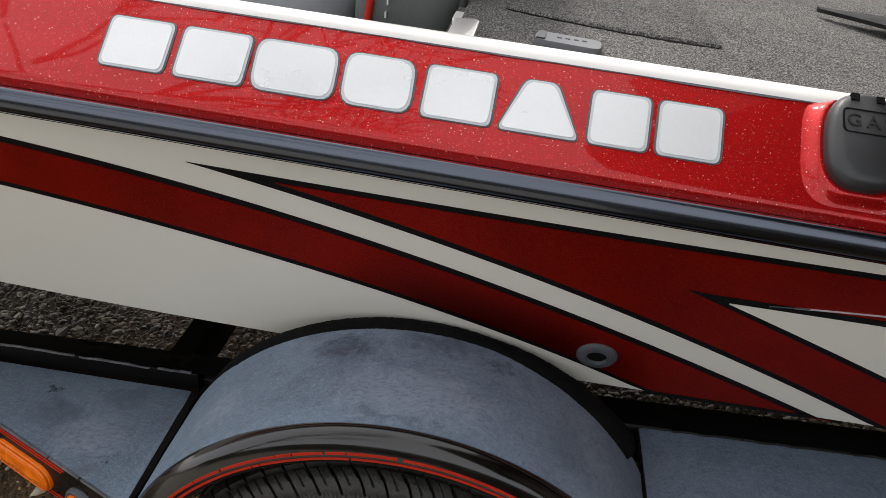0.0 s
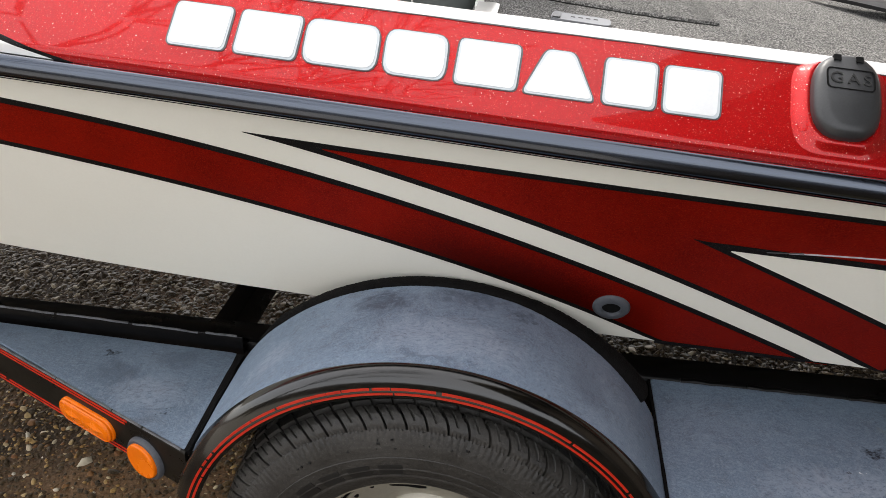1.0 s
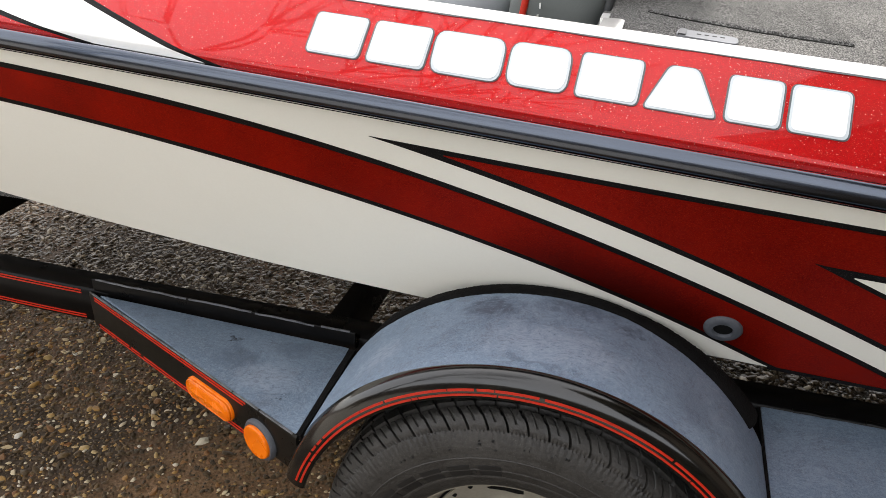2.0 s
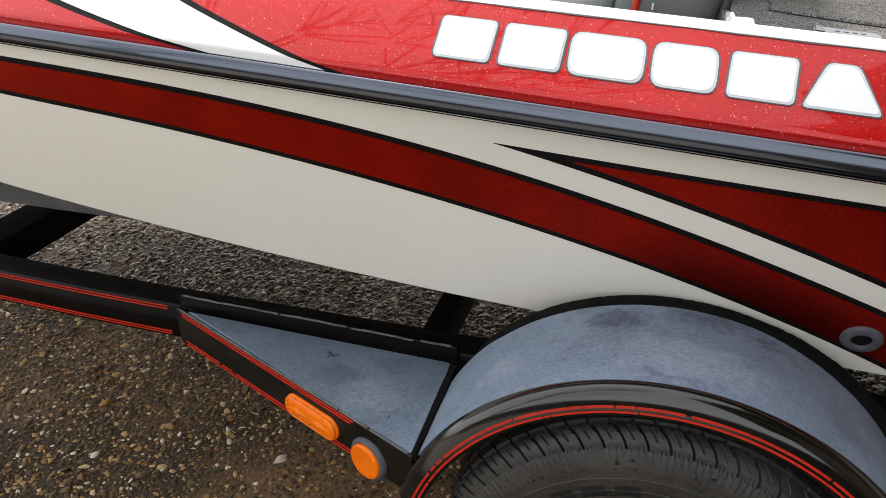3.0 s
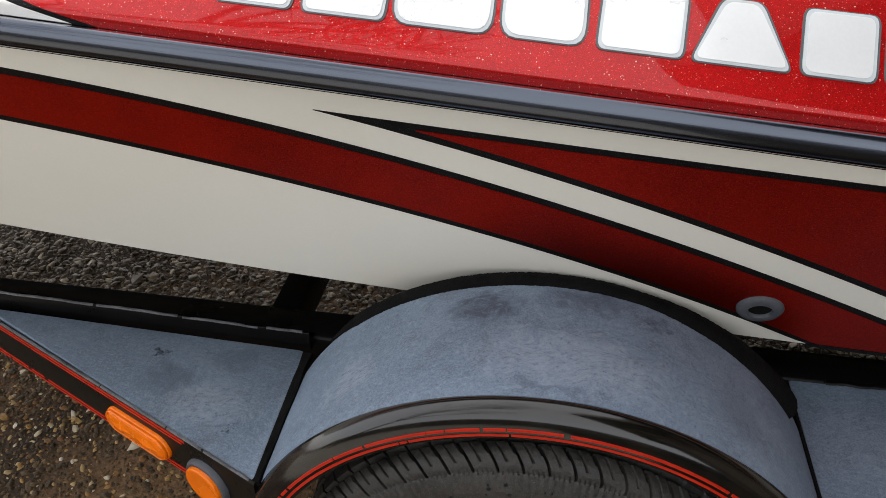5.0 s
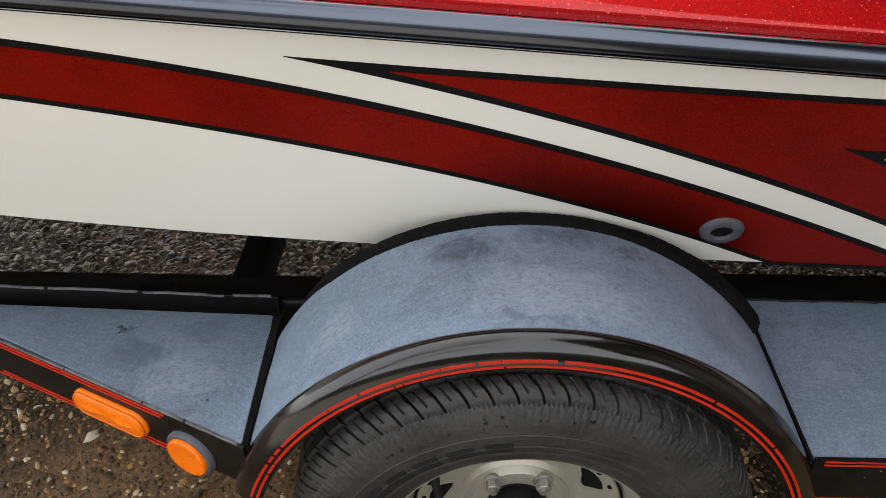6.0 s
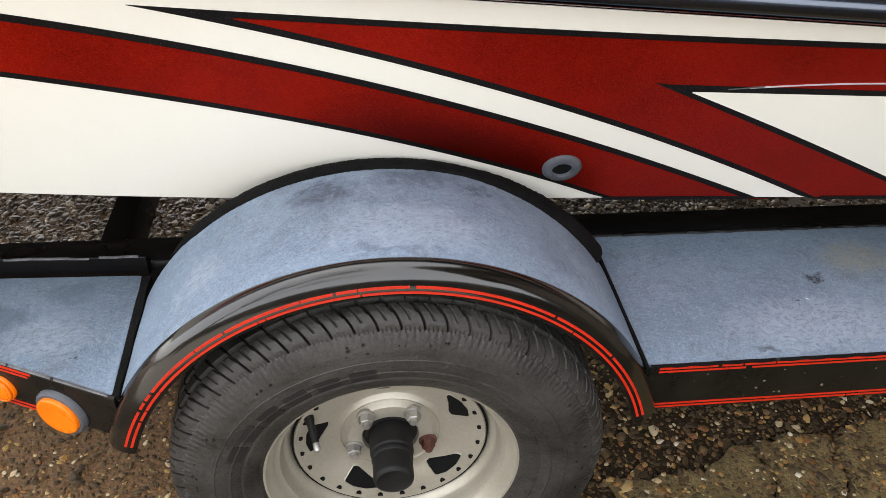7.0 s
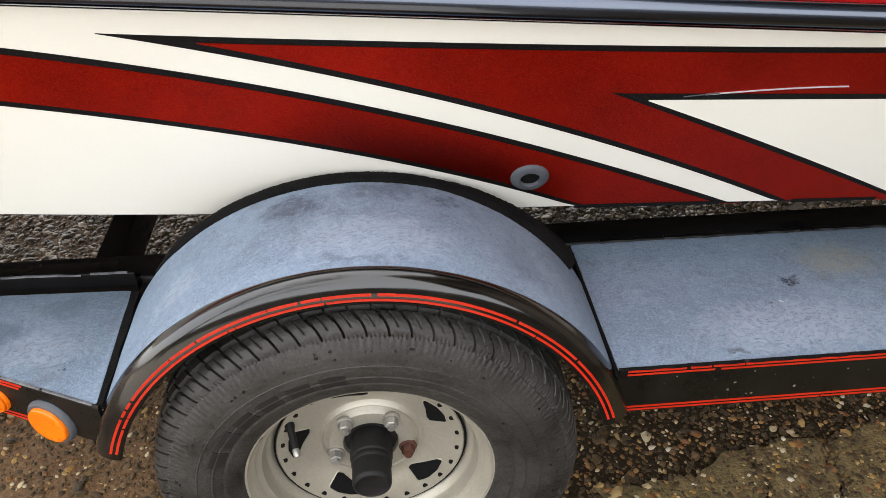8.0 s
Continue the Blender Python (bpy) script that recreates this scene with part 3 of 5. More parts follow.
# rubber rub rail and red gunwale, near and far
RAIL = [(0.046, 0.9762), (0.036, 0.9774), (0.0240, 0.9806), (0.0222, 0.9810), (0.0208, 0.9804), (0.0181, 0.9773), (0.0160, 0.9728), (0.0148, 0.9679), (0.0145, 0.9630), (0.0160, 0.9580), (0.0180, 0.9558), (0.0250, 0.9545), (0.0222, 0.9522), (0.0252, 0.9500), (0.0315, 0.9490), (0.0292, 0.9472), (0.0330, 0.9452), (0.045, 0.9425), (0.080, 0.9425), (0.080, 0.981)]
GUNWALE = [(0.036, 0.978), (0.0362, 0.9862), (0.0368, 0.9892), (0.0385, 0.9917), (0.0412, 0.9945), (0.060, 1.0130), (0.083, 1.0345), (0.106, 1.0560), (0.1225, 1.0712), (0.128, 1.066), (0.066, 1.004), (0.050, 0.978)]
LIP = [(0.1215, 1.0706), (0.1250, 1.0752), (0.1310, 1.0788), (0.1400, 1.0802), (0.1480, 1.0790), (0.1525, 1.0745), (0.1535, 1.0200), (0.1480, 1.0200), (0.1440, 1.0700), (0.1290, 1.0690)]
for far in (False, True):
    for name, shape, mat, label in (("rub_rail", RAIL, RAIL_RUBBER, "black ribbed rubber rub rail"), ("gunwale", GUNWALE, FLAKE, "metal-flake red gunwale"), ("gunwale_lip", LIP, WHITE_EDGE, "white rounded lip")):
        ob = part(name, loft(bmesh.new(), [[B(x, y, z, far) for y, z in shape] for x in STATIONS]), mat, boat, label, angle=35)
        if name == "gunwale" and not far:
            gunwale = ob


def slope(y):
    """Height of the gunwale's red face at y."""
    if y < 0.0364:
        return max(0.978, 0.98720 - 23.0 * (0.0364 - y))
    for (y0, z0), (y1, z1) in zip(GUNWALE[:9], GUNWALE[1:9]):
        if y <= y1:
            return z0 + (z1 - z0) * (y - y0) / (y1 - y0)
    return GUNWALE[8][1]


def G(x, y, off=0.0):
    """A place on the red face, off metres proud of it."""
    return B(x, y - 0.683 * off, slope(y) + 0.731 * off)


def gunwale_film(name, mat, label, left, right, y0, y1, off, n=14):
    bm = bmesh.new()
    rings = []
    for y in [v for v in (0.0360, 0.0362, 0.0364, 0.0368, 0.0376, 0.0385, 0.0398, 0.0412) if v >= y0] + steps(0.0445, y1, n):
        v = y if y > 0.0412 else 0.0412 - (0.9945 - slope(y))
        a, b = left(v), right(v)
        rings.append([G(a + (b - a) * k / 3, y, off) for k in range(4)] + [G(b, y, -0.002), G(a, y, -0.002)])
    loft(bm, rings)
    return part(name, bm, mat, gunwale, label, angle=30)


def sweep_right(y):
    return -0.487 - 4.95 * (y - 0.0262) + 12.5 * (y - 0.0262) ** 2


def sweep_left(y):
    return -0.676 - 8.2 * (y - 0.0255) + 36.0 * (y - 0.0255) ** 2


gunwale_film("stripe_outline", HULL_BLACK, "black edge film", lambda y: sweep_left(y) - 0.035 - 0.05 * (y - 0.03), lambda y: sweep_right(y) + 0.012, 0.0360, 0.1222, 0.0007)
gunwale_film("white_sweep", WHITE_EDGE, "white diagonal sweep", sweep_left, lambda y: sweep_right(y) - 0.014, 0.0360, 0.1222, 0.0014)
# grey line painted for the shadow gap under the lip, wider near the filler
bm = bmesh.new()
loft(bm, [[G(x, y, o) for y, o in ((0.1222, 0.0010), (0.1211 - 0.0004 * math.sin(x * 23) - 0.0003 * math.sin(x * 71 + 1) - 0.0007 * max(0.0, 1 - abs(x - 0.31) / 0.09), 0.0010), (0.1212, -0.001), (0.1222, -0.001))] for x in steps(-1.58, 1.45, 240)])
part("gap_shadow_line", bm, SILVER_EDGE, gunwale, "thin grey line painted for the shadow gap under the lip", angle=30)


# ---- the name along the gunwale: eight plain silver blocks ----
def rounded(points, radius, n=4):
    """A closed outline with its corners rounded."""
    out = []
    for k, p in enumerate(points):
        p, a, b = Vector(p), Vector(points[k - 1]), Vector(points[(k + 1) % len(points)])
        ra = min(radius, (a - p).length * 0.45)
        rb = min(radius, (b - p).length * 0.45)
        q0, q1 = p + (a - p).normalized() * ra, p + (b - p).normalized() * rb
        for i in range(n + 1):
            t = i / n
            out.append(q0 * (1 - t) ** 2 + p * 2 * t * (1 - t) + q1 * t * t)
    return out


def slab_on(place, outline, top, low=-0.002, rise=0.0):
    """A flat plate with that outline, laid on a surface given by place(u, v, off)."""
    bm = bmesh.new()
    c = sum(outline, Vector((0, 0))) / len(outline)
    rings = [[place(p.x, p.y, low) for p in outline], [place(p.x, p.y, top - rise) for p in outline]]
    if rise:
        rings.append([place(*(c + (p - c) * 0.985), top) for p in outline])
    loft(bm, rings)
    return bm


def block(x0, x1, lean, taper=0.0):
    return [(x0, 0.0575), (x1, 0.0575), (x1 + lean - taper, 0.1045), (x0 + lean + taper, 0.1045)]


BLOCKS = [(-0.353, -0.277, 0.003, 0.0), (-0.268, -0.188, 0.003, 0.0), (-0.1815, -0.0880, 0.0, 0.0), (-0.0820, -0.0040, 0.0, 0.0), (0.0045, 0.0810, 0.003, 0.0), (0.0860, 0.1730, 0.0, 0.026), (0.1790, 0.2420, 0.003, 0.0), (0.2485, 0.3150, 0.003, 0.0)]
for x0, x1, lean, taper in BLOCKS:
    back = part("silver_block", slab_on(G, rounded(block(x0 - 0.0010, x1 + 0.0010, lean, taper), 0.016 if lean == 0 and taper == 0 else 0.008), 0.0010), SILVER_EDGE, gunwale, "thin grey outline of a silver block")
    for name, gap, top, mat, label in (("border", 0.0012, 0.0016, PALE_EDGE, "pale grey bevelled border"), ("face", 0.0040, 0.0021, SILVER_FILM, "bright silver film")):
        inner = [(x + (gap if i in (0, 3) else -gap), y + (gap if i < 2 else -gap) * 0.7) for i, (x, y) in enumerate(block(x0, x1, lean, taper))]
        part(name, slab_on(G, rounded(inner, 0.014 if lean == 0 and taper == 0 else 0.007), top), mat, back, label)



# ---- fuel filler ----
def build_filler():
    cx, cy = 0.4485, 0.093
    shape = lambda g: rounded([(cx - 0.038 - g, 0.0515 - g * 0.6), (cx + 0.036 + g, 0.0515 - g * 0.6), (cx + 0.038 + g, 0.125 + g * 0.3), (cx - 0.034 - g, 0.125 + g * 0.3)], 0.032, 6)
    bm = bmesh.new()
    rings = []
    for g, off in ((0.021, -0.001), (0.016, 0.0008), (0.0115, 0.0035), (0.008, 0.0075), (0.005, 0.0100), (0.0025, 0.0108), (0.0, 0.0095)):
        rings.append([G(p.x, min(p.y, 0.1224), off) for p in shape(g)])
    loft(bm, rings)
    part("filler_boss", bm, FLAKE, gunwale, "raised red moulding round the fuel filler", angle=60)
    bm = bmesh.new()
    rings = []
    for g, off in ((0.0, 0.004), (0.001, 0.016), (-0.001, 0.0225), (-0.006, 0.0265), (-0.014, 0.0285)):
        rings.append([G(p.x, min(p.y, 0.1220), off) if p.y <= 0.122 else B(p.x, p.y - 0.683 * off, slope(0.1222) + (p.y - 0.1222) * 0.9 + 0.731 * off) for p in shape(g)])
    loft(bm, rings)
    cap = part("fuel_cap_cover", bm, CAP_PLASTIC, gunwale, "black moulded fuel cap cover", angle=50)
    ring = rounded([(cx - 0.0245, 0.0905), (cx + 0.0275, 0.0905), (cx + 0.0275, 0.1095), (cx - 0.0245, 0.1095)], 0.005)
    bm = bmesh.new()
    c = sum(ring, Vector((0, 0))) / len(ring)
    shr = lambda p, d: p + (c - p).normalized() * d
    loft(bm, [[G(*shr(p, d), off) for p in ring] for d, off in ((0.0, 0.0282), (0.0, 0.0294), (0.0016, 0.0294), (0.0016, 0.0282))], closed=True, caps=False)
    part("label_frame", bm, RIM_DARK, cap, "dark moulded frame")
    fc = bpy.data.curves.new("gas", "FONT")
    fc.body, fc.align_x, fc.align_y, fc.size, fc.extrude, fc.space_character = "GAS", "CENTER", "CENTER", 0.0205, 0.0006, 1.35
    tmp = bpy.data.objects.new("gas", fc)
    scene.collection.objects.link(tmp)
    bpy.context.view_layer.update()
    me = bpy.data.meshes.new_from_object(tmp.evaluated_get(bpy.context.evaluated_depsgraph_get()))
    bpy.data.objects.remove(tmp)
    for v in me.vertices:
        v.co = G(cx + 0.0015 + v.co.x, 0.1000 + v.co.y * 0.683, 0.0290 + v.co.z)
    me.materials.clear()
    me.materials.append(TYRE_MARK)
    word = new("word_gas", me)
    word.parent = cap
    tagged(word, "moulded letters GAS")
    # raised black blocks stand for the shade in the hinge slots
    for dx in (-0.012, 0.012):
        bm = bmesh.new()
        quad = [Vector((cx + dx - 0.0038, 0.1165)), Vector((cx + dx + 0.0038, 0.1165)), Vector((cx + dx + 0.0038, 0.1218)), Vector((cx + dx - 0.0038, 0.1218))]
        part("hinge_slot_block", slab_on(G, quad, 0.0300, 0.02), RIM_DARK, cap, "black block painted as a shaded hinge slot", angle=20)


build_filler()


# ---- through-hull drain ----
def build_drain():
    c = Vector(side(0.247, 0.6525))
    nrm = Vector((-0.034, -0.931, -0.364)).normalized()
    turn = nrm.to_track_quat("-Y", "Z").to_matrix().to_4x4()
    m = Matrix.Translation(c) @ turn
    bm = lathe(bmesh.new(), [(0.0275, 0.003), (0.028, -0.003), (0.025, -0.0065), (0.0195, -0.008), (0.0150, -0.0075), (0.0138, -0.004), (0.0138, 0.004)], 40, (0, 0, 0))
    bm.transform(m)
    ring = part("drain_fitting", bm, GREY_RUBBER, hull, "grey plastic through-hull drain ring", angle=50)
    # a black disc closes the ring, painted as the shade in the bore
    bm = bmesh.new()
    bmesh.ops.create_circle(bm, cap_ends=True, segments=24, radius=0.0140)
    bm.transform(m @ Matrix.Translation((0, -0.0028, 0)) @ Matrix.Rotation(radians(90), 4, "X"))
    part("bore", bm, RIM_DARK, ring, "black disc painted as the shaded bore")


build_drain()


# ---- decks ----
def deck_panel(name, x0, x1, y0, z, mat, label, n=24):
    bm = bmesh.new()
    rings = []
    for x in steps(x0, x1, n):
        edge = [B(x, y0, z), B(x, y0, z - 0.03)]
        other = [B(x, y0, z, True), B(x, y0, z - 0.03, True)]
        rings.append([edge[0], *[tuple(Vector(edge[0]).lerp(Vector(other[0]), k / 12)) for k in range(1, 12)], other[0], other[1], edge[1]])
    return part(name, loft(bm, rings), mat, boat, label)


rear_deck = deck_panel("rear_deck", 0.015, 1.46, 0.152, 1.050, CARPET, "rear deck in flecked grey carpet")
deck_panel("cockpit_floor", -1.62, 0.04, 0.24, 0.74, CARPET, "recessed cockpit floor in grey carpet")
deck_panel("fore_deck", -3.3, -1.6, 0.152, 1.045, CARPET, "fore deck in grey carpet")
bm = bmesh.new()
a, b = B(0.015, 0.152, 1.045), B(0.015, 0.152, 1.045, True)
loft(bm, [[(a[0] + d, p[1] + (q if z < 0.8 else 0), z) for d, z in ((-0.012, 0.74), (0.004, 0.74), (0.004, p[2]), (-0.012, p[2]))] for p, q in ((a, 0.10), (b, -0.10))])
part("deck_riser", bm, CARPET, boat, "carpeted riser behind the seats")
for far in (False, True):
    part("cockpit_liner", loft(bmesh.new(), [[B(x, y, z, far) for y, z in ((0.150, 1.06), (0.158, 1.06), (0.25, 0.74), (0.24, 0.74))] for x in steps(-1.64, 0.02, 20)]), VINYL, boat, "grey cockpit side liner")


def D(x, y, off=0.0):
    """A place on the rear deck."""
    return B(x, y, 1.050 + off)


# hatch lid in a soft, worn seam; the groove's shadow is a black strip
def seam_y(x):
    return 0.430 - 0.33 * (x - 0.078) + 0.58 * (x - 0.078) ** 2


lid = part("hatch_lid", slab_on(D, rounded([Vector((0.075, seam_y(0.075) + 0.008)), *[Vector((x, seam_y(x) + 0.008)) for x in steps(0.12, 0.32, 5)], Vector((0.362, seam_y(0.362) + 0.008)), Vector((0.37, 0.92)), Vector((0.075, 0.92))], 0.02), 0.004, 0.001, 0.002), CARPET, rear_deck, "carpeted hatch lid", angle=60)
rng = random.Random(8)
for kind, wide, high, shift, mat, label in (("hatch_seam_shadow", 0.0055, 0.0009, 0.0, FOAM, "dark strip painted for the shadow in the worn carpet seam"), ("hatch_edge", 0.0060, 0.0042, 0.0085, CARPET, "worn carpet edge of the hatch")):
    bm = bmesh.new()
    rings = []
    for x in steps(0.070, 0.365, 150):
        fade = min(1.0, (x - 0.070) / 0.03 + 0.15, (0.365 - x) / 0.06 + 0.15)
        yy = seam_y(x) + shift + 0.0020 * noise.noise(Vector((x * 40, 1, 0))) + rng.uniform(-0.0008, 0.0008)
        w = wide * fade * (0.8 + 0.5 * noise.noise(Vector((x * 60, 7, 0))))
        h = high * rng.uniform(0.8, 1.2)
        rings.append([D(x, yy + dy * w, dz) for dy, dz in ((-1, 0.0002), (-0.5, h), (0.5, h), (1, 0.0002))])
    loft(bm, rings)
    part(kind, bm, mat, rear_deck, label)

latch = part("hatch_latch", slab_on(D, rounded([(0.114, 0.264), (0.197, 0.255), (0.200, 0.300), (0.118, 0.308)], 0.014, 5), 0.0075, 0.0, 0.002), LATCH_GREY, rear_deck, "grey plastic hatch latch plate", angle=50)
part("latch_button", slab_on(D, rounded([(0.117, 0.267), (0.128, 0.2665), (0.130, 0.302), (0.120, 0.303)], 0.003), 0.0095, 0.004), CAP_PLASTIC, latch, "dark latch button")
for k in range(4):
    x = 0.143 + 0.0105 * k
    part("mark", slab_on(D, [Vector(p) for p in ((x, 0.283), (x + 0.006, 0.2825), (x + 0.006, 0.287), (x, 0.2875))], 0.0080, 0.004), TYRE_MARK, latch, "small dark mark")


# ---- white moulded corner of the deck, and its edge along the riser ----
part("deck_corner", slab_on(D, rounded([Vector(p) for p in ((0.010, 0.150), (0.042, 0.150), (0.042, 0.320), (0.036, 0.327), (0.010, 0.318))], 0.004), 0.0055, -0.02, 0.001), WHITE_EDGE, boat, "white moulded corner of the deck", angle=50)
part("deck_edge", slab_on(D, [Vector(p) for p in ((0.006, 0.316), (0.0175, 0.316), (0.0175, 0.36), (0.006, 0.36))], 0.0040, -0.02, 0.001), WHITE_EDGE, boat, "white moulded edge along the riser", angle=50)


# ---- things in the boat ----
def pillow(bm, lo, hi, puff, n=10):
    """A padded block."""
    c = (Vector(lo) + Vector(hi)) / 2
    h = (Vector(hi) - Vector(lo)) / 2
    bmesh.ops.create_cube(bm, size=2.0)
    bmesh.ops.subdivide_edges(bm, edges=bm.edges[:], cuts=n, use_grid_fill=True)
    for v in bm.verts:
        p = v.co.copy()
        e = 5.0
        r = (abs(p.x) ** e + abs(p.y) ** e + abs(p.z) ** e) ** (1 / e)
        q = p / r
        v.co = Vector((c.x + q.x * h.x, c.y + q.y * h.y, c.z + q.z * h.z * (1 + puff * (1 - p.x ** 2) * (1 - p.y ** 2))))
    return bm


def build_seats():
    floor_z = 0.742
    seat = thing("padded_bench", "grey vinyl padded bench with dark piping in the cockpit", "bench", (-0.10, 0.69, floor_z))
    inv = Matrix.Translation((0.10, -0.52, -floor_z))

    def add(name, bm, mat, label=""):
        bm.transform(inv)
        return part(name, bm, mat, seat, label, angle=60)

    add("seat_base", box(bmesh.new(), (-0.50, 0.32, floor_z), (-0.02, 0.80, 0.92), 0.02), VINYL, "grey upholstered seat box")
    add("seat_cushion", pillow(bmesh.new(), (-0.62, 0.27, 0.91), (-0.17, 0.82, 1.075), 0.12), VINYL_LIGHT, "light grey vinyl cushion")
    back = bmesh.new()
    pillow(back, (-0.165, 0.255, 0.93), (0.022, 0.82, 1.36), 0.02)
    for v in back.verts:
        v.co.x += (v.co.z - 1.06) * 0.16
    add("backrest", back, VINYL, "grey vinyl backrest with a stitched seam")
    for dx, mat, nm in ((0.010, DARK_VINYL, "piping"), (-0.098, WHITE_EDGE, "stitching"), (-0.124, STRIPE_RED, "red_piping")):
        r = {"piping": 0.007, "red_piping": 0.006}.get(nm, 0.0012)
        path = [Vector((dx + (z - 1.06) * 0.16, 0.262 - 0.0 if nm == "piping" else (0.2575 if nm == "red_piping" else 0.2535), z)) for z in steps(0.95, 1.33, 20)]
        bm = bmesh.new()
        if nm != "stitching":
            loft(bm, [[(p.x + r * math.cos(a), p.y + r * math.sin(a), p.z) for a in [k * math.pi / 4 for k in range(8)]] for p in path])
        else:
            for p in path:
                box(bm, (p.x - r, p.y - 0.002, p.z - 0.005), (p.x + r, p.y + 0.01, p.z + 0.004))
        add(nm, bm, mat, {"piping": "dark edge piping", "red_piping": "dull red piping"}.get(nm, "pale stitching"))
    return seat


build_seats()


def build_strap():
    ob = thing("webbing_strap", "black webbing strap lying on the carpeted deck", "strap", B(0.60, 0.72, 1.058))
    o = Vector(ob.location)
    bm = bmesh.new()
    rings = []
    for k in range(25):
        t = k / 24
        x = 0.575 + 0.36 * t
        y = 0.712 - 0.088 * math.sin(min(1.0, t * 3.2) * math.pi / 2) + 0.03 * t
        w = 0.006 + 0.046 * min(1.0, t * 3.6)
        z = 0.012 + 0.006 * math.sin(t * 7)
        rings.append([Vector(B(x, y + dy, 1.050 + z + dz)) - o for dy, dz in ((-w, -0.003), (-w, 0.003), (0, 0.005), (w, 0.003), (w, -0.003), (0, -0.004))])
    loft(bm, rings)
    part("strap", bm, HUB_RUBBER, ob, angle=50)


build_strap()

# ---- the trailer ----
trailer = thing("boat_trailer", "black painted boat trailer with red pinstripes and faded plastic fender", "trailer")
PLATE_Z = 0.470
AX = (-0.004, 0.0, 0.305)
ARCH = (-0.004, 0.0, 0.290)


def rail_y(x):
    """Outer face of the main frame rail."""
    return 0.221 + (0.05 * (-0.95 - x) ** 1.5 if x < -0.95 else 0.024 * min(1.0, max(0.0, x / 0.3 + 0.5)))


def beam(name, xs, y0, y1, z0, z1, mat=None, label="", parent=None, soft=0.004):
    bm = bmesh.new()
    rings = []
    for x in xs:
        a, b = y0(x), y1(x)
        rings.append([(x, a + soft, z1), (x, b - soft, z1), (x, b, z1 - soft), (x, b, z0 + soft), (x, b - soft, z0), (x, a + soft, z0), (x, a, z0 + soft), (x, a, z1 - soft)])
    return part(name, loft(bm, rings), mat or FRAME_BLACK, parent or trailer, label, angle=50)


rail = beam("frame_rail", steps(-2.6, -0.95, 20)[:-1] + steps(-0.95, 1.5, 40), rail_y, lambda x: rail_y(x) + 0.064, 0.395, 0.474, label="black square-section frame rail")
beam("frame_rail", [-2.6, 1.5], lambda x: 1.86, lambda x: 1.93, 0.395, 0.474, label="black square-section frame rail")
for x, w in ((-0.431, 0.043), (-1.56, 0.10), (1.22, 0.06)):
    part("cross_member", box(bmesh.new(), (x - w / 2, 0.26, 0.372), (x + w / 2, 1.90, 0.448), 0.004), FRAME_BLACK, trailer, "black cross member", angle=30)
for y in (0.62, 1.54):
    bm = bmesh.new()
    loft(bm, [[(x, y + dy, z) for dy, z in ((-0.045, 0.448), (0.045, 0.448), (0.045, chine(x) - (0.07 if x > -1.4 else 0.05)), (-0.045, chine(x) - (0.07 if x > -1.4 else 0.05)))] for x in steps(-1.9, 1.4, 14)])
    part("bunk_board", bm, CARPET, trailer, "carpeted bunk board under the hull", angle=30)
part("axle", box(bmesh.new(), (AX[0] - 0.025, 0.06, AX[2] - 0.025), (AX[0] + 0.025, 2.05, AX[2] + 0.025), 0.004), FRAME_BLACK, trailer, "black square axle tube", angle=30)
part("spring", box(bmesh.new(), (-0.33, 0.235, 0.335), (0.33, 0.28, 0.36), 0.004), FRAME_BLACK, trailer, "leaf spring", angle=30)
for x in (-0.31, 0.31):
    part("spring_hanger", box(bmesh.new(), (x - 0.02, 0.235, 0.33), (x + 0.02, 0.28, 0.40), 0.003), FRAME_BLACK, trailer, angle=30)

# upright angle strip between the front step and the rail, its rolled top edge rubbed and cut twice; the edge's
# highlight is painted grey
def strip_y(x):
    return 0.2215 - 0.0350 * (x + 0.895)


strip_bm = bmesh.new()
loft(strip_bm, [[(x, strip_y(x) + dy, z) for dy, z in ((0.0, 0.462), (0.0, 0.4955), (0.0012, 0.4972), (0.0034, 0.4972), (0.0040, 0.4955), (0.0040, 0.474), (0.030, 0.474), (0.030, 0.462))] for x in steps(-0.915, -0.352, 12)])
angle_strip = part("angle_strip", strip_bm, FRAME_BLACK, rail, "upright black angle strip behind the step", angle=40)
for x0, x1, lift in ((-0.905, -0.700, 0.0), (-0.694, -0.560, 0.0006), (-0.552, -0.432, -0.0004), (-0.418, -0.362, 0.0010)):
    bm = bmesh.new()
    loft(bm, [[(x, strip_y(x) + dy, 0.4968 + lift + dz + 0.0005 * math.sin(x * 47) + 0.0003 * math.sin(x * 131)) for dy, dz in ((-0.0006, -0.0014), (-0.0002, 0.0009), (0.0020, 0.0013), (0.0036, 0.0004))] for x in steps(x0, x1, 40)])
    part("worn_edge", bm, SKIRT_WORN, angle_strip, "grey paint for the highlight along the rubbed edge", angle=60)

# weld bead along the plate's inner edge
for x0, x1 in ((0.39, 0.455), (0.50, 0.60), (0.66, 0.735), (0.76, 0.90)):
    bm = bmesh.new()
    loft(bm, [[(x, 0.2470 + 0.0012 * math.sin(x * 140) + 0.0055 * math.cos(a), PLATE_Z + 0.0030 + 0.0035 * math.sin(a)) for a in (0, 0.8, 1.6, 2.4, 3.2)] for x in steps(x0, x1, 30)])
    part("weld_bead", bm, FRAME_BLACK, rail, "rough painted weld bead")


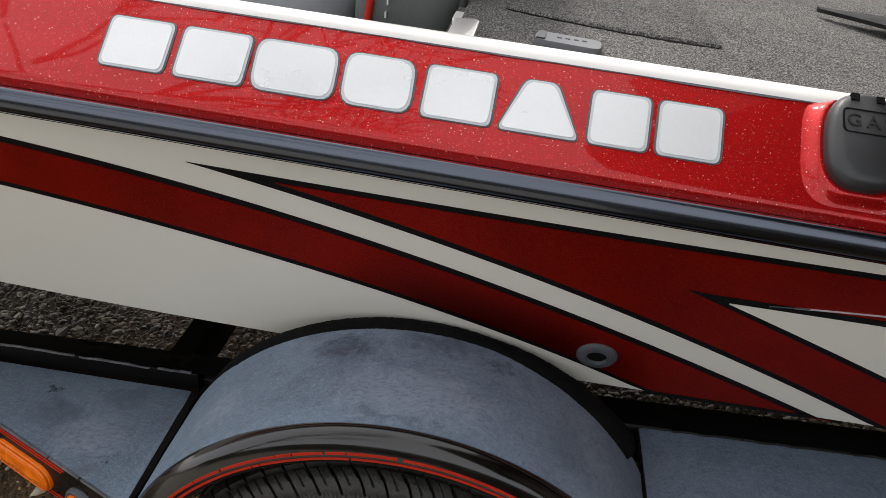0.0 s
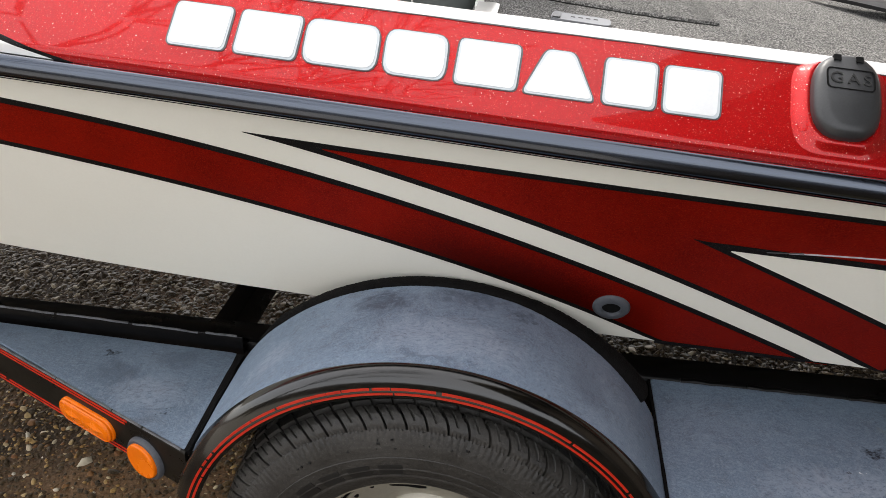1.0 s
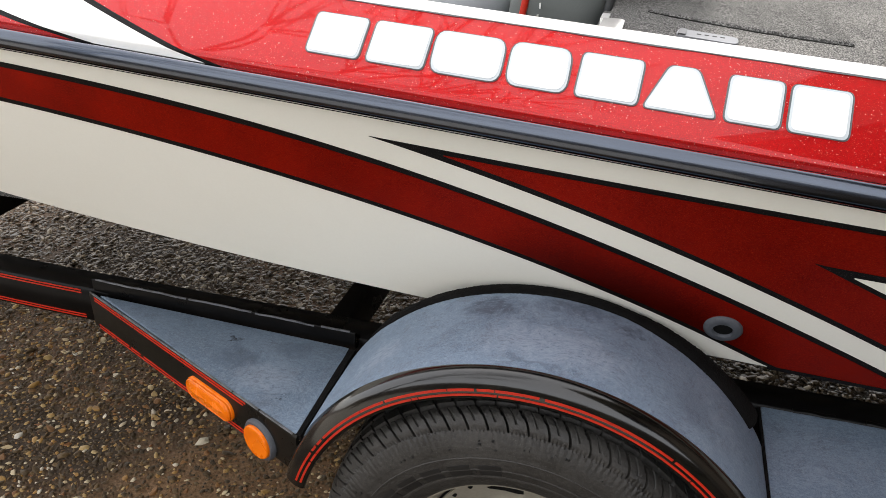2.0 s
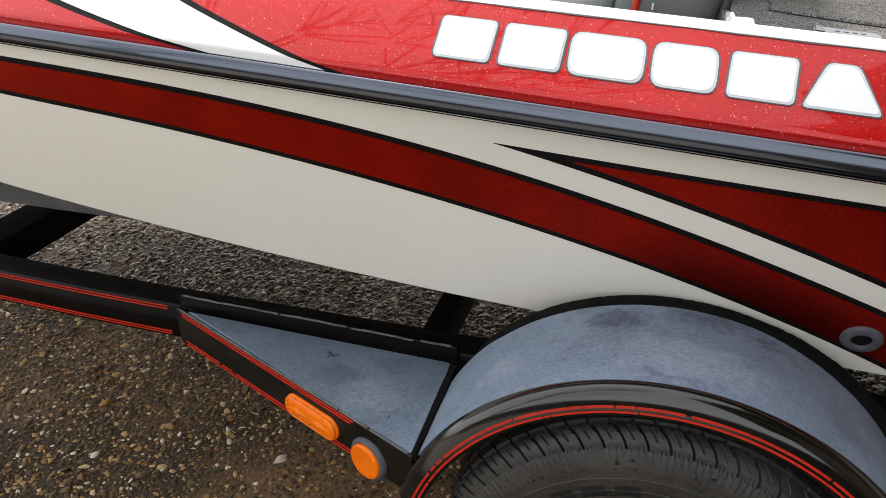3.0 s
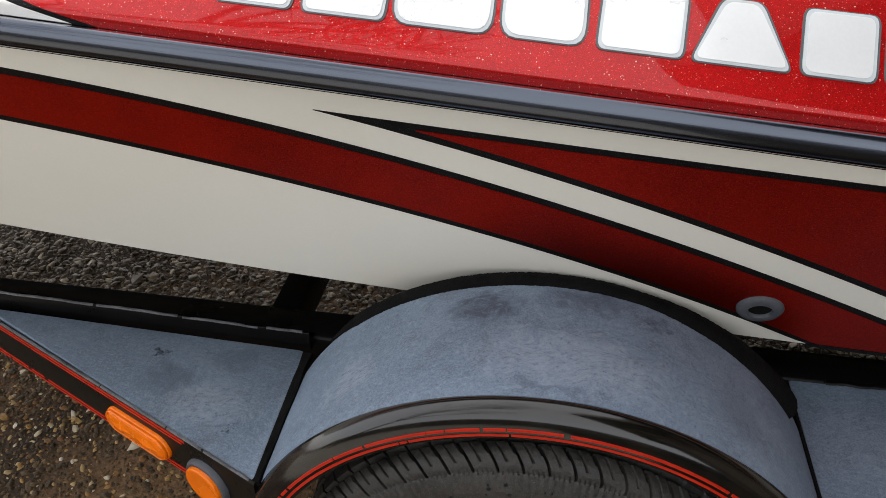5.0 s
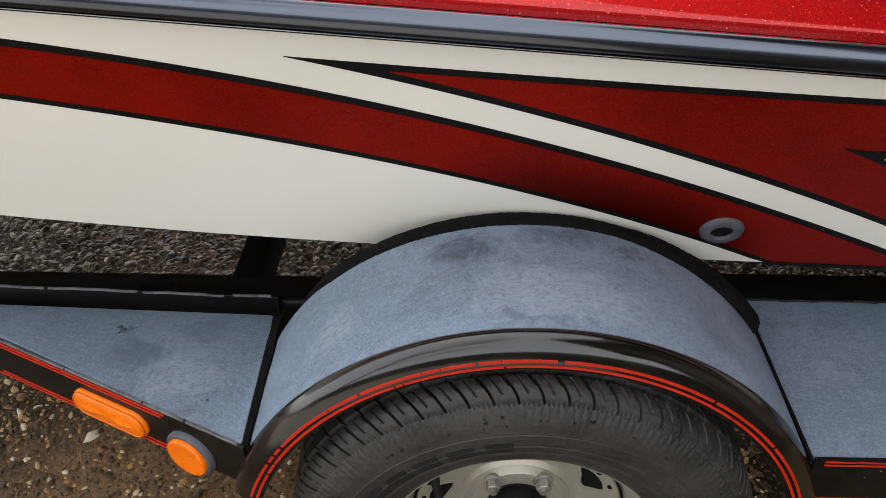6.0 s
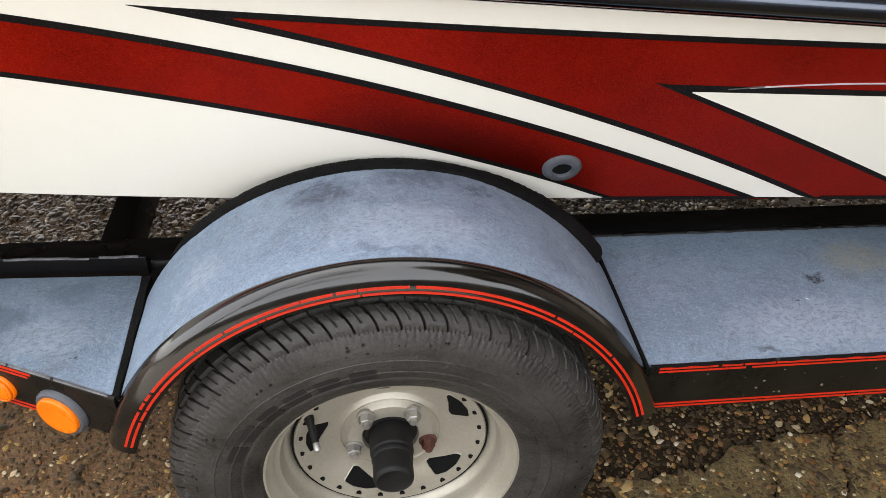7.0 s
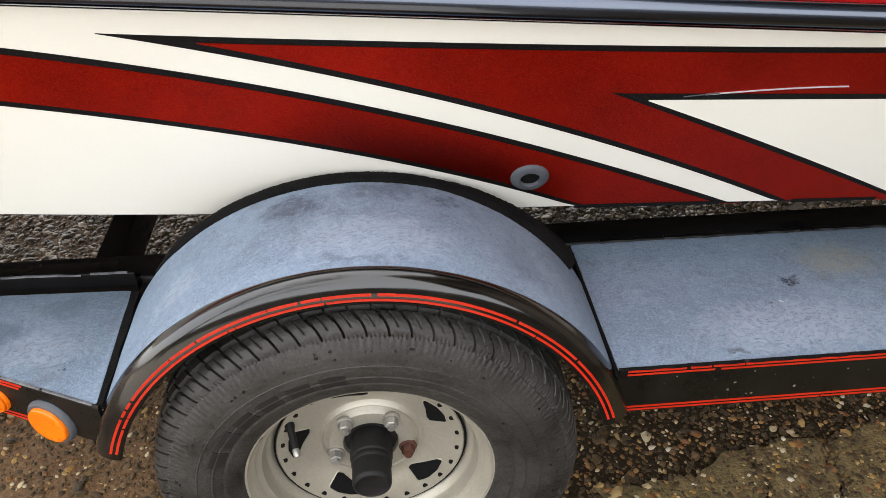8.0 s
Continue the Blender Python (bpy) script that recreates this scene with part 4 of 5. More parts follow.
def skirt_film(name, a, b, z, h, out, gaps=(), parent=None):
    """A pinstripe along a skirt from a to b, broken by gaps (fractions of its length)."""
    a, b = Vector((*a, 0)), Vector((*b, 0))
    nrm = Vector(((b - a).y, -(b - a).x, 0)).normalized()
    cuts = [0.0, *[v for g in gaps for v in g], 1.0]
    bm = bmesh.new()
    for t0, t1 in zip(cuts[::2], cuts[1::2]):
        p, q = a.lerp(b, t0), a.lerp(b, t1)
        loft(bm, [[(s.x + nrm.x * o, s.y + nrm.y * o, zz) for o, zz in ((-0.001, z), (out, z), (out, z + h), (-0.001, z + h))] for s in (p, q)])
    return part(name, bm, STRIPE_RED, parent, "", angle=20)


def step_plate(name, corners, label, thick=0.006):
    def place(u, v, off):
        return (u, v, PLATE_Z + off)
    return part(name, slab_on(place, rounded([Vector(c) for c in corners], 0.006, 3), 0.0, -thick, 0.0012), FADED_STEP, trailer, label, angle=40)


front = step_plate("step_plate", [(-0.895, 0.2125), (-0.362, -0.038), (-0.352, -0.0435), (-0.3595, 0.194), (-0.367, 0.1955)], "triangular front step in chalky faded black plastic")
rear = step_plate("step_plate", [(0.3415, -0.0440), (0.93, -0.0440), (0.93, 0.19), (0.905, 0.249), (0.350, 0.259), (0.3415, 0.259)], "rectangular rear step in chalky faded black plastic")


def skirt(a, b, low, label):
    a3, b3 = Vector((*a, 0)), Vector((*b, 0))
    nrm = Vector(((b3 - a3).y, -(b3 - a3).x, 0)).normalized()
    bm = bmesh.new()
    prof = [(-0.004, PLATE_Z - 0.008), (-0.004, PLATE_Z + 0.0008), (-0.0025, PLATE_Z + 0.0010), (-0.001, PLATE_Z - 0.001), (0.0, PLATE_Z - 0.005), (0.0, low + 0.002), (-0.002, low), (-0.006, low), (-0.006, PLATE_Z - 0.008)]
    loft(bm, [[(s.x + nrm.x * o, s.y + nrm.y * o, z) for o, z in prof] for s in (a3, b3)])
    return part("skirt", bm, SKIRT_BLACK, trailer, label, angle=40)


def edge_trim(a, b, parent, seed):
    """Worn pale edge where the paint has rubbed off, broken into lengths."""
    rng = random.Random(seed)
    a3, b3 = Vector((*a, 0)), Vector((*b, 0))
    nrm = Vector(((b3 - a3).y, -(b3 - a3).x, 0)).normalized()
    t = 0.02
    while t < 0.97:
        t1 = min(0.985, t + rng.uniform(0.08, 0.24))
        bm = bmesh.new()
        w = rng.uniform(0.0014, 0.0024)
        loft(bm, [[(s.x + nrm.x * o, s.y + nrm.y * o, z) for o, z in ((-0.0025 - w, PLATE_Z + 0.0004), (-0.0025 - w * 0.6, PLATE_Z + 0.0016), (-0.0012, PLATE_Z + 0.0014), (-0.0004, PLATE_Z - 0.0006))] for s in (a3.lerp(b3, t), a3.lerp(b3, t1))])
        part("worn_edge", bm, SKIRT_WORN, parent, angle=60)
        t = t1 + rng.uniform(0.001, 0.008)


FRONT_A, FRONT_B = (-0.921, 0.2145), (-0.350, -0.0480)
front_skirt = skirt(FRONT_A, FRONT_B, 0.392, "black slanted skirt with red pinstripes")
REAR_A, REAR_B = (0.343, -0.0470), (0.95, -0.0470)
rear_skirt = skirt(REAR_A, REAR_B, 0.384, "black straight skirt with red pinstripes")
part("rear_end_plate", box(bmesh.new(), (0.944, -0.046, 0.386), (0.95, 0.23, PLATE_Z - 0.002), 0.001), SKIRT_BLACK, trailer, "black end plate of the step", angle=30)


edge_trim(FRONT_A, FRONT_B, front_skirt, 3)
# black bead drawn for the step's frayed edge and the shadow gap beside it
for x0, x1 in ((0.345, 0.52), (0.526, 0.74), (0.744, 0.945)):
    bm = bmesh.new()
    loft(bm, [[(x, -0.0452 + 0.0007 * math.sin(x * 160) + dy, PLATE_Z + dz) for dy, dz in ((-0.0022, -0.002), (-0.0012, 0.0014 + 0.0004 * math.sin(x * 90)), (0.0012, 0.0014), (0.0022, -0.002))] for x in steps(x0, x1, 60)])
    part("dark_edge_bead", bm, FOAM, rear_skirt, "thin black bead for the frayed edge and its shadow gap", angle=60)
# black strips stand for the shade in the gaps between steps and fender
for name, fat, x, y0, y1, lean in (("gap_shadow", 0.65, 0.3388, -0.046, 0.250, 0.0), ("gap_shadow", 2.0, -0.3510, -0.043, 0.192, -0.012)):
    bm = bmesh.new()
    loft(bm, [[(x + lean * (y - y0) + dx * (1 + 0.15 * math.sin(y * 70)), y, PLATE_Z + dz) for dx, dz in ((-0.004 * fat, -0.008), (-0.003 * fat, -0.0005), (0.003 * fat, -0.0005), (0.004 * fat, -0.008))] for y in steps(y0, y1, 40)])
    part(name, bm, FOAM, rear_skirt if x > 0 else front_skirt, "black strip painted for the shade in the gap beside the fender", angle=60)


def along(a, b, t):
    return (a[0] + (b[0] - a[0]) * t, a[1] + (b[1] - a[1]) * t)


for z, gaps, t1 in ((0.4640, ((0.62, 0.625),), 0.80), (0.4580, ((0.3, 0.305),), 0.79), (0.4010, ((0.22, 0.235), (0.30, 0.32)), 0.84), (0.3945, ((0.12, 0.13),), 0.83)):
    skirt_film("pinstripe", along(FRONT_A, FRONT_B, 0.03), along(FRONT_A, FRONT_B, t1), z, 0.0032, 0.0006, gaps, front_skirt)
for z, gaps in ((0.4645, ((0.14, 0.15), (0.20, 0.205), (0.28, 0.284))), (0.4585, ((0.21, 0.225),)), (0.3945, ()), (0.3885, ((0.5, 0.503),))):
    skirt_film("pinstripe", along(REAR_A, REAR_B, 0.02), along(REAR_A, REAR_B, 0.99), z, 0.0030, 0.0006, gaps, rear_skirt)
for z in (0.4660, 0.4600, 0.4080, 0.4025):
    bm = bmesh.new()
    loft(bm, [[(x, rail_y(x) + o, zz) for o, zz in ((0.001, z), (-0.0007, z), (-0.0007, z + 0.0028), (0.001, z + 0.0028))] for x in steps(-2.5, -0.945, 40)])
    part("pinstripe", bm, STRIPE_RED, rail, "", angle=20)


# dried splashes on the rear skirt
rng = random.Random(17)
for k in range(26):
    x, z = rng.uniform(0.40, 0.93), rng.uniform(0.402, 0.452)
    r = rng.choice((0.0008, 0.001, 0.0013, 0.0022))
    bm = bmesh.new()
    loft(bm, [[(x + r * q * math.cos(j * math.tau / 7) * rng.uniform(0.7, 1.3), -0.0470 - o, z + r * q * math.sin(j * math.tau / 7) * rng.uniform(0.7, 1.3)) for j in range(7)] for q, o in ((1.0, -0.0005), (1.0, 0.0001), (0.6, 0.0004))])
    part("dried_splash", bm, DRY_MUD, rear_skirt, "", angle=50)


# ---- marker lamps ----
def marker_lamp(parent, a, b, t, z, long, high, round_lamp):
    p = along(a, b, t)
    way = Vector((b[0] - a[0], b[1] - a[1], 0)).normalized()
    out = Vector((way.y, -way.x, 0))
    m = Matrix((( way.x, out.x, 0, p[0]), (way.y, out.y, 0, p[1]), (0, 0, 1, z), (0, 0, 0, 1)))

    def stadium(l, h, n=14):
        r = min(l, h) / 2
        cxs = max(0.0, l / 2 - r)
        return [((cxs if math.cos(k) >= 0 else -cxs) + r * math.cos(k), (h / 2 if not cxs else r) * math.sin(k)) for k in [math.pi * (j + 0.5) / n for j in range(2 * n)]]

    def dome(levels, mat, name, label, par, facets=()):
        bm = bmesh.new()
        loft(bm, [[(m @ Vector((x, o, zz)))[:] for x, zz in stadium(long + g, high + g)] for g, o in levels])
        # low moulded pyramids that meet in the middle of a long lens
        for mid in facets:
            rim = [bm.verts.new(m @ Vector((long * (mid + dx), 0.0108, high * dz))) for dx, dz in ((-0.21, 0.0), (0.0, 0.30), (0.21, 0.0), (0.0, -0.30))]
            tip = bm.verts.new(m @ Vector((long * mid * 1.1, 0.0145, 0.0)))
            for v, w in zip(rim, rim[1:] + rim[:1]):
                bm.faces.new((v, w, tip))
            bm.faces.new(rim[::-1])
        return part(name, bm, mat, par, label, angle=30 if facets else 50)

    base = dome(((0.016 if round_lamp else 0.006, -0.001), (0.016 if round_lamp else 0.006, 0.004), (0.010 if round_lamp else 0.004, 0.008 if round_lamp else 0.005)), GREY_RUBBER if round_lamp else AMBER, "marker_lamp", "round amber marker lamp in a grey rubber ring" if round_lamp else "long amber side marker lamp", parent)
    dome(((0.002, 0.003), (0.002, 0.0112), (0.0, 0.0130), (-0.004, 0.0136), (-0.012, 0.0132)) if round_lamp else ((0.002, 0.003), (0.0025, 0.0080), (0.0, 0.0098), (-0.0035, 0.0100), (-0.0050, 0.0090), (-0.0065, 0.0100), (-0.014, 0.0112)), AMBER, "lens", "orange amber lens", base, () if round_lamp else (-0.21, 0.21))
    return base


marker_lamp(front_skirt, FRONT_A, FRONT_B, 0.640, 0.4245, 0.124, 0.038, False)
marker_lamp(front_skirt, FRONT_A, FRONT_B, 0.855, 0.4130, 0.060, 0.058, True)
marker_lamp(rear_skirt, REAR_A, REAR_B, 0.797, 0.4225, 0.122, 0.028, False)


# ---- fender ----
def build_fender():
    sec = [(0.376, 0.150), (0.3835, 0.150), (0.3838, 0.05), (0.3825, -0.030), (0.3815, -0.0415)]
    bm = lathe(bmesh.new(), [*sec, (0.374, -0.0415)], 72, ARCH, 17, 146, closed=True)
    arch = part("fender", bm, FADED, trailer, "round fender in chalky faded black plastic", angle=40)
    lip = [(0.3795, -0.0412), (0.3818, -0.0425), (0.3826, -0.0445), (0.3823, -0.0468), (0.3815, -0.0495), (0.3803, -0.0527), (0.3788, -0.0559), (0.3769, -0.0587), (0.3747, -0.0611), (0.3721, -0.0631), (0.3688, -0.0650), (0.3650, -0.0666), (0.3610, -0.0680), (0.3585, -0.0687), (0.3500, -0.0690), (0.3460, -0.0685), (0.3440, -0.0665), (0.3440, -0.0600), (0.3600, -0.0600), (0.3720, -0.0540), (0.3760, -0.0412)]
    bm = lathe(bmesh.new(), lip, 80, ARCH, 16, 147.5, closed=True)
    rim = part("fender_lip", bm, GLOSS_BLACK, arch, "glossy black rolled lip", angle=50)
    rng = random.Random(5)
    for r, cuts in ((0.3590, 17), (0.3515, 7)):
        bm = bmesh.new()
        marks = sorted(rng.uniform(0.04, 0.97) for _ in range(cuts))
        at = 0.0
        for mk in [*marks, 1.0]:
            wide = rng.uniform(0.001, 0.006) if mk < 1 else 0
            if mk - at > 0.006:
                lathe(bm, [(r + 0.0017, -0.0675), (r + 0.0017, -0.0697), (r - 0.0017, -0.0696), (r - 0.0017, -0.0672)], max(3, int(60 * (mk - at))), ARCH, 18 + 143.5 * at, 143.5 * (mk - at), closed=True)
            at = mk + wide
        part("pinstripe", bm, STRIPE_RED, rim, "worn red pinstripe", angle=20)
    # foam strip along the inner edge, torn and fuzzy, thicker and blunt at its rear end
    fuzz = random.Random(31)
    bm = bmesh.new()
    rings = []
    for k in range(361):
        a = radians(34.5 + 106.5 * k / 360)
        wob = 0.0006 * noise.noise(Vector((k * 0.035, 0, 0))) + 0.0005 * noise.noise(Vector((k * 0.16, 5, 0)))
        fat = 1.0 + 1.25 * max(0.0, 1 - k / 130)
        end = min(1.0, (k / 7.0) ** 0.5 * 0.7 + 0.45, (360 - k) / 40 + 0.2)
        ring = []
        for j in range(12):
            b = j * math.tau / 12
            shag = fuzz.uniform(-0.0006, 0.0006)
            r = 0.3835 + (0.0068 * fat * end + wob + shag) * math.sin(b)
            y = 0.1570 + (0.0122 * fat * end + wob + shag) * math.cos(b) - 0.004 * (fat - 1)
            ring.append((ARCH[0] + r * math.cos(a), y, ARCH[2] + r * math.sin(a)))
        rings.append(ring)
    loft(bm, rings)
    part("foam_strip", bm, FOAM, arch, "black foam strip against the hull", angle=80)
    # inner wall of the fender, out of which the tyre stands, coloured as the arch's shade
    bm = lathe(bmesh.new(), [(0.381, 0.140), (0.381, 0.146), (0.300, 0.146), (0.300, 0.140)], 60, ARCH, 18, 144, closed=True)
    part("fender_back", bm, RIM_DARK, arch, "inner wall of the fender, painted in shade black", angle=40)


build_fender()


# ---- wheel ----
def build_wheel():
    prof = [(0.1795, -0.0585), (0.1815, -0.0620), (0.1795, -0.0650), (0.1755, -0.0640), (0.1735, -0.0590), (0.1705, -0.0530), (0.1670, -0.0500), (0.1655, -0.0430), (0.1625, -0.0390), (0.1580, -0.0370), (0.1555, -0.0290), (0.1545, -0.0190), (0.1515, -0.0140), (0.1480, -0.0110), (0.1450, -0.0040), (0.1432, 0.0010), (0.1412, 0.0010), (0.1405, -0.0075), (0.1385, -0.0098), (0.1360, -0.0100), (0.1000, 0.0075), (0.0840, 0.0135), (0.0800, 0.0130), (0.0765, 0.0090), (0.0735, 0.0070), (0.0715, 0.0095), (0.0690, 0.0100), (0.0655, 0.0055), (0.0620, 0.0015), (0.0500, 0.0005), (0.0420, 0.0010), (0.0400, 0.0050), (0.0400, 0.0200)]
    disc = lambda r: 0.0075 - 0.0175 * (r - 0.1000) / 0.0360
    wheel = part("wheel", lathe(bmesh.new(), prof, 96, AX), RIM, trailer, "dull silver steel trailer wheel with an old tyre", angle=40)
    bm = lathe(bmesh.new(), [(0.1402, -0.0082), (0.1412, -0.0088), (0.1428, -0.0078), (0.1434, -0.0060), (0.1410, -0.0060)], 96, AX, closed=True)
    part("disc_seam", bm, RIM_DARK, wheel, "thin dark ring along the seam between disc and rim", angle=60)
    # tyre
    body = [(0.1750, -0.0560), (0.1790, -0.0660), (0.1850, -0.0700), (0.1930, -0.0740), (0.2000, -0.0765), (0.2040, -0.0775), (0.2060, -0.0768), (0.2150, -0.0805), (0.2185, -0.0812), (0.2195, -0.0822), (0.2210, -0.0822), (0.2220, -0.0816), (0.2300, -0.0828), (0.2395, -0.0829), (0.2402, -0.0837), (0.2416, -0.0837), (0.2424, -0.0828), (0.2450, -0.0828), (0.2480, -0.0818), (0.2510, -0.0822), (0.2620, -0.0800), (0.2720, -0.0765), (0.2790, -0.0735), (0.2805, -0.0720)]
    for k in range(26):
        q = k / 25
        body.append((0.2810 + 0.0215 * math.sin(q * math.pi / 2) ** 0.9, -0.0715 + 0.0275 * (1 - math.cos(q * math.pi / 2)) ** 0.85))
    tread = []
    for k in range(45):
        y = -0.043 + 0.116 * k / 44
        tread.append((0.3030 + 0.0022 * (1 - ((y - 0.015) / 0.06) ** 2), y))
    back = [(r, 0.03 - y) for r, y in body[::-1]]
    full = body + tread + back
    n, pitch = 960, 64

    def shear(y):
        """Turn of the slanting tread grooves at y, so that they follow the mesh."""
        y = min(max(y, -0.0715), 0.073)
        return math.tau / pitch * (24 * (y + 0.015) if y < -0.015 else 9 * (y + 0.015))

    bm = bmesh.new()
    rows = []
    for k in range(n):
        step = k % 15
        ring = []
        for r, y in full:
            d = 0.0
            if r > 0.29 and min(abs(y + 0.0425), abs(y + 0.0120), abs(y - 0.0180), abs(y - 0.0485)) < 0.0042:
                d = 0.0090
            elif y > -0.0385 and r > 0.29:
                if step == 0:
                    d = 0.0090 if y < -0.0120 else 0.006
            elif r > 0.2800 and y < 0:
                t = min(1.0, (r - 0.2800) / 0.007)
                if step == 0:
                    d = 0.0110 * t
                elif step == 1 and r > 0.2985:
                    d = 0.0030
                elif step == 8 and r > 0.2930:
                    d = 0.0022
                elif r < 0.2865 and step % 3 == 0:
                    d = 0.0016
            elif 0.2640 < r < 0.2800 and y < 0 and k % 5 < 2:
                d = 0.0009
            a = math.tau * k / n + shear(y)
            ring.append(bm.verts.new((AX[0] + (r - d) * math.cos(a), AX[1] + y + (d * 0.5 if y < -0.05 else 0), AX[2] + (r - d) * math.sin(a))))
        rows.append(ring)
    for k in range(n):
        p, q = rows[k], rows[(k + 1) % n]
        for i in range(len(full) - 1):
            bm.faces.new((p[i], p[i + 1], q[i + 1], q[i]))
    for v in bm.verts:
        if v.co.z < 0.004:
            v.co.z = 0.004
    tyre = part("tyre", bm, TYRE, wheel, "dusty black tyre with worn tread blocks", angle=35)
    for k in range(6):
        a0 = 95.5 + 11.6 * k
        bm = lathe(bmesh.new(), [(0.2090, -0.0765), (0.2090, -0.0794), (0.2180, -0.0818), (0.2260, -0.0830), (0.2290, -0.0833), (0.2290, -0.0790)], 6, AX, a0, 8.4, closed=True)
        part("sidewall_mark", bm, TYRE_MARK, tyre, "dark plain moulded bar", angle=30)
    rng = random.Random(12)
    for k in range(70):
        a0 = rng.uniform(0, 360)
        r0 = rng.choice((0.214, 0.2225, 0.2555, 0.262, 0.267))
        y0 = -0.0812 if r0 < 0.23 else -0.0826 + (r0 - 0.2555) * 0.28
        h, wide = rng.uniform(0.0012, 0.0032), rng.uniform(0.25, 1.0)
        bm = lathe(bmesh.new(), [(r0, y0 + 0.004), (r0, y0 - 0.0004), (r0 + h, y0 - 0.0007), (r0 + h, y0 + 0.004)], 2, AX, a0, wide, closed=True)
        part("sidewall_mark", bm, TYRE_MARK, tyre, "", angle=30)
    # openings and small round holes as black plugs painted for their shade, nuts, hub
    for k in range(5):
        a = radians(32 + 72 * k)
        c = Vector((AX[0], AX[1], AX[2]))
        u = Vector((math.cos(a), 0, math.sin(a)))
        w = Vector((-math.sin(a), 0, math.cos(a)))
        polar = lambda r, d: (r * math.cos(radians(d)), r * math.sin(radians(d)))
        pts = rounded([polar(0.0900, -14.5), polar(0.1190, -14.5), polar(0.1225, -6), polar(0.1225, 4), polar(0.1190, 14), polar(0.1120, 13), polar(0.1020, 3)], 0.004, 4)
        at = lambda q, dy: c + u * q.x + w * q.y + Vector((0, disc(q.length) + dy, 0))
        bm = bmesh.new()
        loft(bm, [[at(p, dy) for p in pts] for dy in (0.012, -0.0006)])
        hole = part("vent_plug", bm, RIM_DARK, wheel, "black triangular plug painted as a shaded wheel opening", angle=20)
        bm = bmesh.new()
        mid = sum(pts, Vector((0, 0))) / len(pts)
        loft(bm, [[at(mid + (p - mid) * s, dy) for p in pts] for s, dy in ((0.97, 0.003), (1.015, -0.0013), (1.05, -0.0010), (1.09, 0.001))], caps=False)
        part("vent_rim", bm, RIM, hole, "pressed rim of the opening", angle=60)
    hole_bm = bmesh.new()
    bmesh.ops.create_cone(hole_bm, cap_ends=True, segments=12, radius1=0.0042, radius2=0.0042, depth=0.004)
    hole_bm.transform(Matrix.Rotation(radians(90), 4, "X"))
    hole_me = mesh_of("round_hole_plug", hole_bm, RIM_DARK)
    for k in range(24):
        a = radians(7.5 + 15 * k)
        ob = new("round_hole_plug", hole_me)
        ob.parent = wheel
        ob.location = (AX[0] + 0.131 * math.cos(a), AX[1] + disc(0.131) + 0.0012, AX[2] + 0.131 * math.sin(a))
    for k in range(5):
        a = radians(56 + 72 * k)
        x, z = AX[0] + 0.05715 * math.cos(a), AX[2] + 0.05715 * math.sin(a)
        rusty = k == 4
        bm = bmesh.new()
        ring = lambda r, y, m: [(x + r * math.cos(j * math.tau / 6 + 0.3 * k), y, z + r * math.sin(j * math.tau / 6 + 0.3 * k)) for j in range(6)]
        loft(bm, [ring(0.0112, 0.003, 6), ring(0.0112, 0.001, 6), ring(0.0102, -0.001, 6), ring(0.0102, -0.0105, 6), ring(0.0096, -0.0122, 6), ring(0.0082, -0.0130, 6)])
        nut = part("lug_nut", bm, RUST if rusty else NUT, wheel, "rusty brown lug nut" if rusty else "grey zinc lug nut", angle=30)
        bm = lathe(bmesh.new(), [(0.0132, 0.004), (0.0138, 0.0005), (0.0128, -0.0012), (0.0100, -0.0016)], 20, (x, 0, z))
        part("washer", bm, RUST if rusty else NUT, nut, "pressed washer face")
        bm = lathe(bmesh.new(), [(0.0, -0.0180), (0.0054, -0.0180), (0.0060, -0.0168), (0.0060, -0.01)], 14, (x, 0, z))
        part("stud", bm, RUST if rusty else NUT, nut, "threaded stud end")
    # the wide base ring is black for the shaded hole round the hub
    hub = [(0.0395, 0.014), (0.0390, 0.0060), (0.0318, 0.0055), (0.0314, -0.0300), (0.0306, -0.0325), (0.0286, -0.0335), (0.0286, -0.0365), (0.0298, -0.0375), (0.0298, -0.0425), (0.0282, -0.0440), (0.0285, -0.0460), (0.0287, -0.0725), (0.0276, -0.0768), (0.0235, -0.0788), (0.0215, -0.0775), (0.0, -0.0785)]
    part("hub_cover", lathe(bmesh.new(), hub, 40, AX), HUB_RUBBER, wheel, "black rubber hub cover", angle=50)
    # valve
    base = Vector((AX[0] - 0.116, -0.001, AX[2] + 0.062))
    tip = Vector((AX[0] - 0.104, -0.044, AX[2] + 0.044))
    way = (tip - base).normalized()
    turn = way.to_track_quat("Z", "Y").to_matrix().to_4x4()
    bm = bmesh.new()
    loft(bm, [[(r * math.cos(j * math.tau / 12), r * math.sin(j * math.tau / 12), h) for j in range(12)] for r, h in ((0.0075, 0.0), (0.0072, 0.01), (0.0055, 0.016), (0.0048, 0.044))])
    bm.transform(Matrix.Translation(base) @ turn)
    stem = part("valve_stem", bm, HUB_RUBBER, wheel, "black rubber valve stem", angle=50)
    bm = bmesh.new()
    loft(bm, [[(r * math.cos(j * math.tau / 12), r * math.sin(j * math.tau / 12), h) for j in range(12)] for r, h in ((0.0045, 0.043), (0.0050, 0.045), (0.0050, 0.054), (0.0038, 0.056))])
    bm.transform(Matrix.Translation(base) @ turn)
    part("valve_cap", bm, NUT, stem, "bright valve cap", angle=50)
